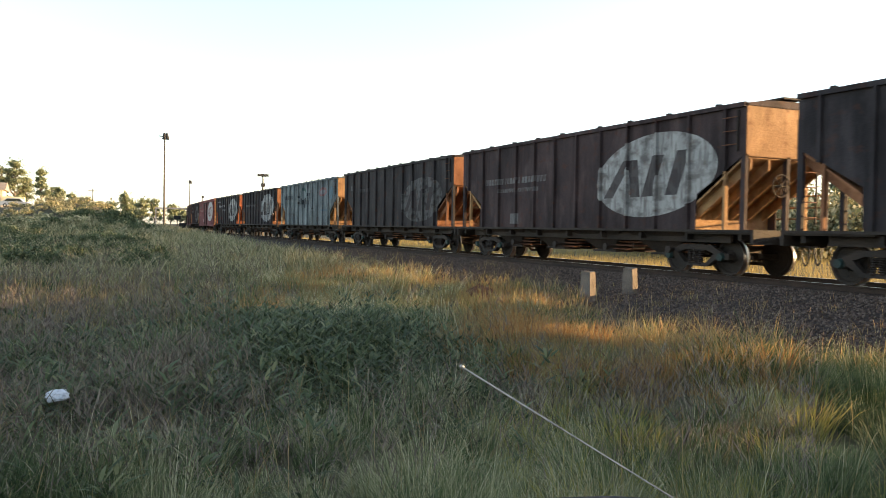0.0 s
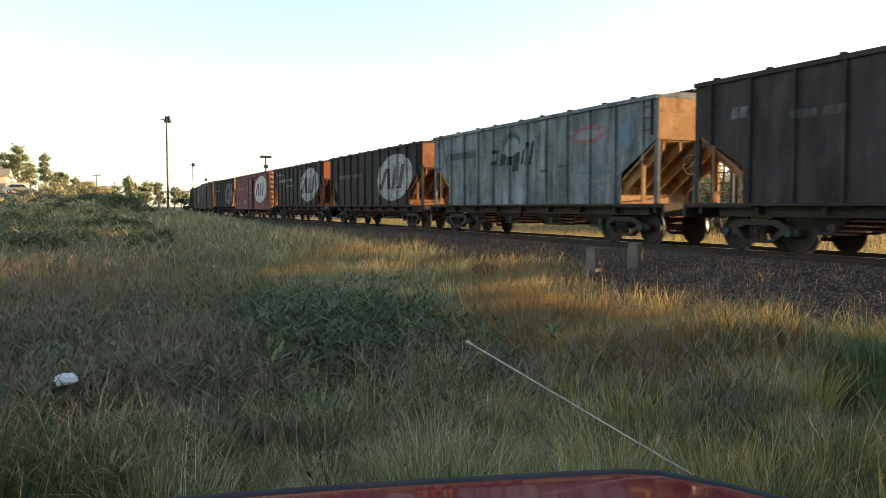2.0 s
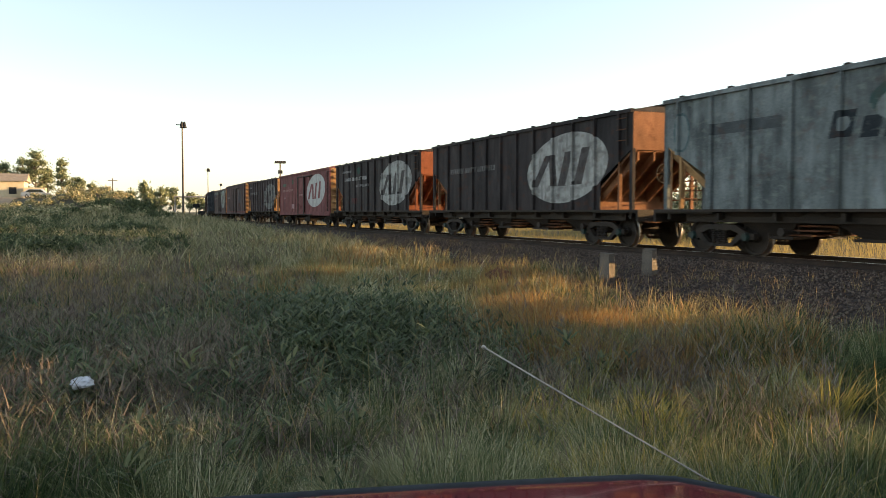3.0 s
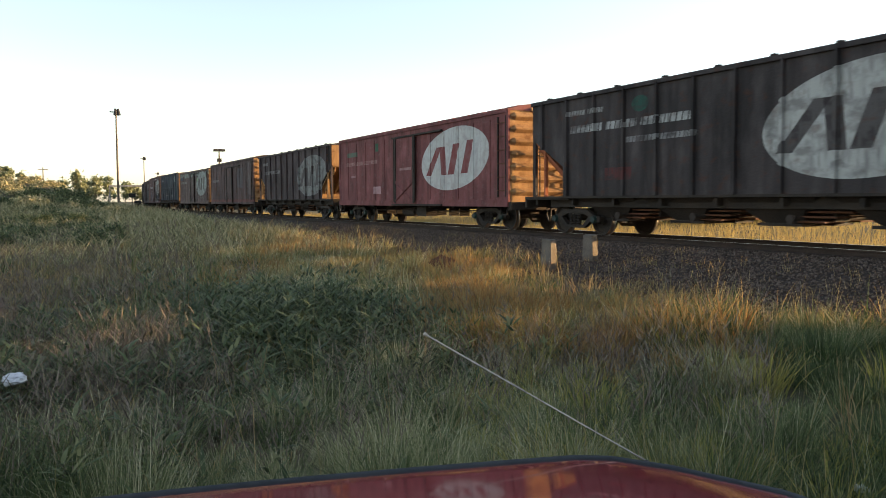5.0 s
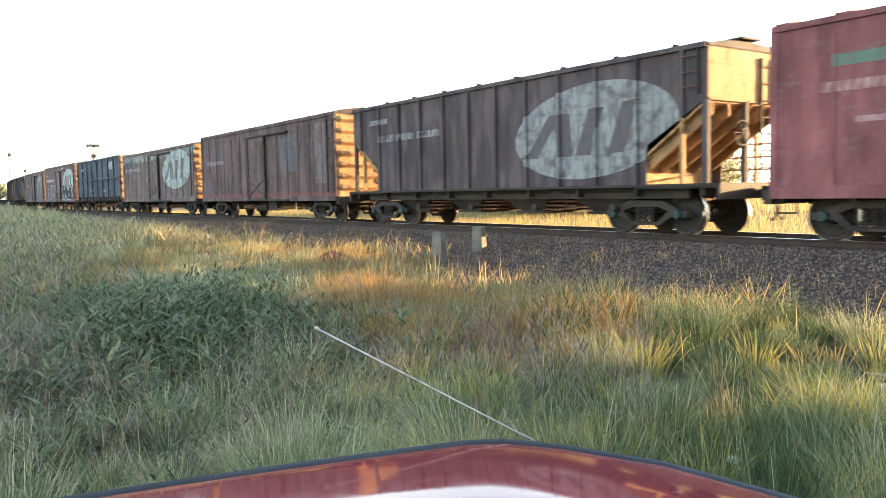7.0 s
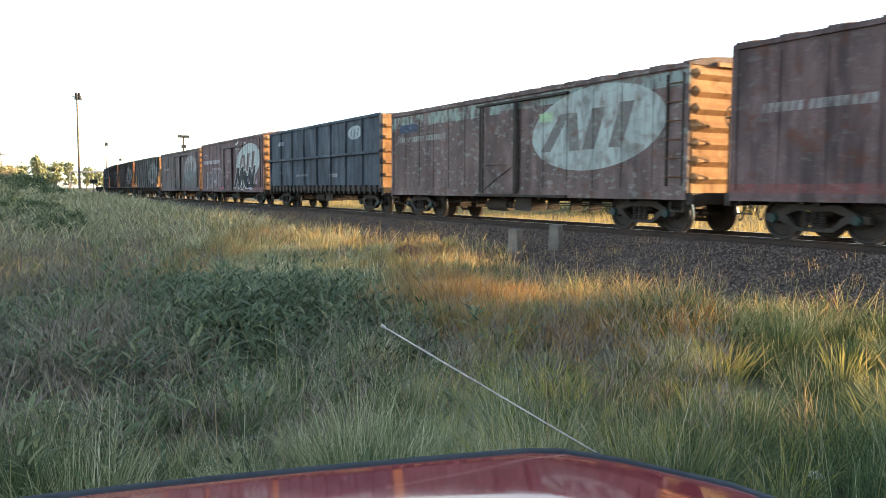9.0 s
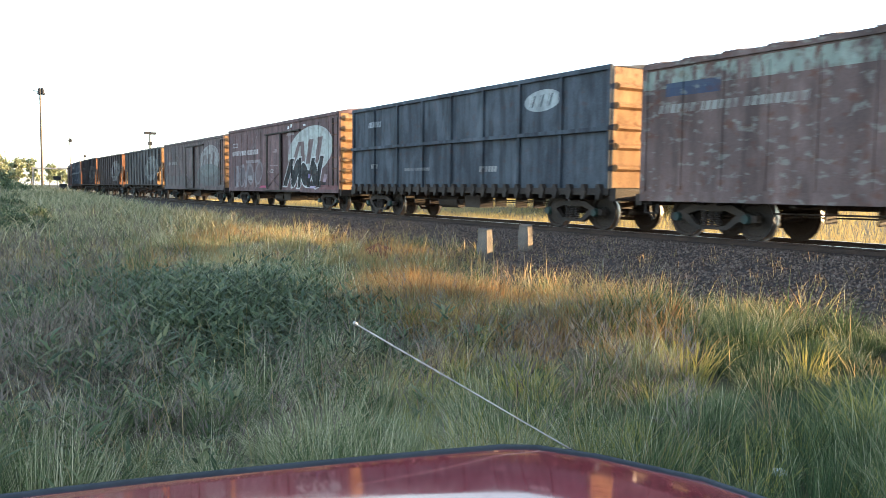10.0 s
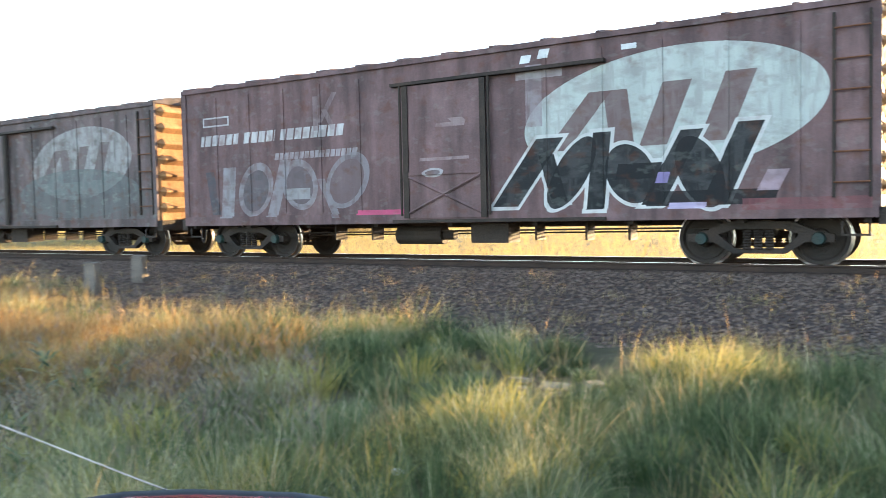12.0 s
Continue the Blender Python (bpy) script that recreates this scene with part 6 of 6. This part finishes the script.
slab(-15.6, 8.0, 0.55, 0.42, 0.03, 15, 24, RUSTY, "rusty_plate", "tilted rusty metal plate in dry grass", "scrap metal", 0.22)

# litter
for x, y, sx, sy, sz, label in ((-7.15, -0.2, 0.105, 0.09, 0.042, "crumpled white plastic bag in the grass"), (-2.80, 4.05, 0.045, 0.03, 0.022, "small scrap of white litter in the grass")):
    b = bmesh.new()
    bmesh.ops.create_icosphere(b, subdivisions=3, radius=1.0)
    for v in b.verts:
        k = 1 + 0.35 * noise.noise(v.co * 2.1 + Vector((x, y, 0))) + 0.15 * noise.noise(v.co * 6)
        v.co = Vector((v.co.x * sx, v.co.y * sy, v.co.z * sz)) * k
    me = bpy.data.meshes.new("litter")
    b.to_mesh(me)
    b.free()
    me.materials.append(BAG)
    o = new("plastic_bag", me)
    o.matrix_basis = pose(x, y, float(ground_z(x, y)) + (0.25 if sx > 0.1 else 0.05), 8, 0, 30)
    tagged(o, label, "litter")


# ---- sleepers and loose ballast ----
SLEEP = Shape().box(-0.115, 0.115, -1.2, 1.2, -0.30, -0.135).mesh("sleeper", SLEEPER)
for i in range(150):
    x, y, a = along(6 - i * 0.62)
    part("sleeper", SLEEP, track, m=pose(x, y, RAIL_Z, 0, 0, a + random.uniform(-1, 1)))
n = 80000
x = 6 - 46 * rng.uniform(0, 1, n) ** 1.35
yo = rng.uniform(-5.7, 1.9, n)
zt = np.interp(np.abs(yo), [0, 1.3, 1.85, 5.6], [-0.16, -0.16, -0.19, -0.66]) + RAIL_Z
r = rng.uniform(0.016, 0.036, n)
octa = np.array([(1, 0, 0), (0, 1, 0), (-1, 0, 0), (0, -1, 0), (0, 0, 1), (0, 0, -1)], float)
v = octa[None] * rng.uniform(0.7, 1.3, (n, 6, 1)) * r[:, None, None]
a = rng.uniform(0, 6.28, n)
ca, sa = np.cos(a)[:, None], np.sin(a)[:, None]
v = np.stack([v[..., 0] * ca - v[..., 1] * sa, v[..., 0] * sa + v[..., 1] * ca, v[..., 2] * 0.8 + v[..., 0] * 0.3], 2)
v += np.stack([x, TRACK_Y + yo, zt + 0.01], 1)[:, None]
tri = np.array([(0, 1, 4), (1, 2, 4), (2, 3, 4), (3, 0, 4), (1, 0, 5), (2, 1, 5), (3, 2, 5), (0, 3, 5)])
STONES = island("loose_stones", [(0.05, 0.037, 0.030), (0.10, 0.073, 0.058), (0.17, 0.13, 0.105), (0.08, 0.052, 0.045)], 0.9)
tagged(new("loose_ballast", fast_mesh("loose_ballast", v.reshape(-1, 3), [(np.arange(n)[:, None, None] * 6 + tri[None]).reshape(-1, 3)], STONES)), "loose brown-grey ballast stones on the track bed", "ballast", kind="stuff")


def motions():
    turning = {w: s0 for w, s0 in TRAIN[1:15]}
    for w, wheel in WHEELS:
        if w in turning:
            at = wheel.matrix_basis.translation.copy()
            walk(wheel, [(i / FPS, pose(at.x, at.y, at.z, 0, math.degrees(travelled(i / FPS) / 0.43) % 360, 0)) for i in range(361)])
    for w, s0 in TRAIN:
        rows = []
        for i in range(25):
            t = i * 0.5
            x, y, a = along(s0 + travelled(t))
            rows.append((t, pose(x, y, RAIL_Z, 0, 0, a)))
        walk(w, rows)


motions()
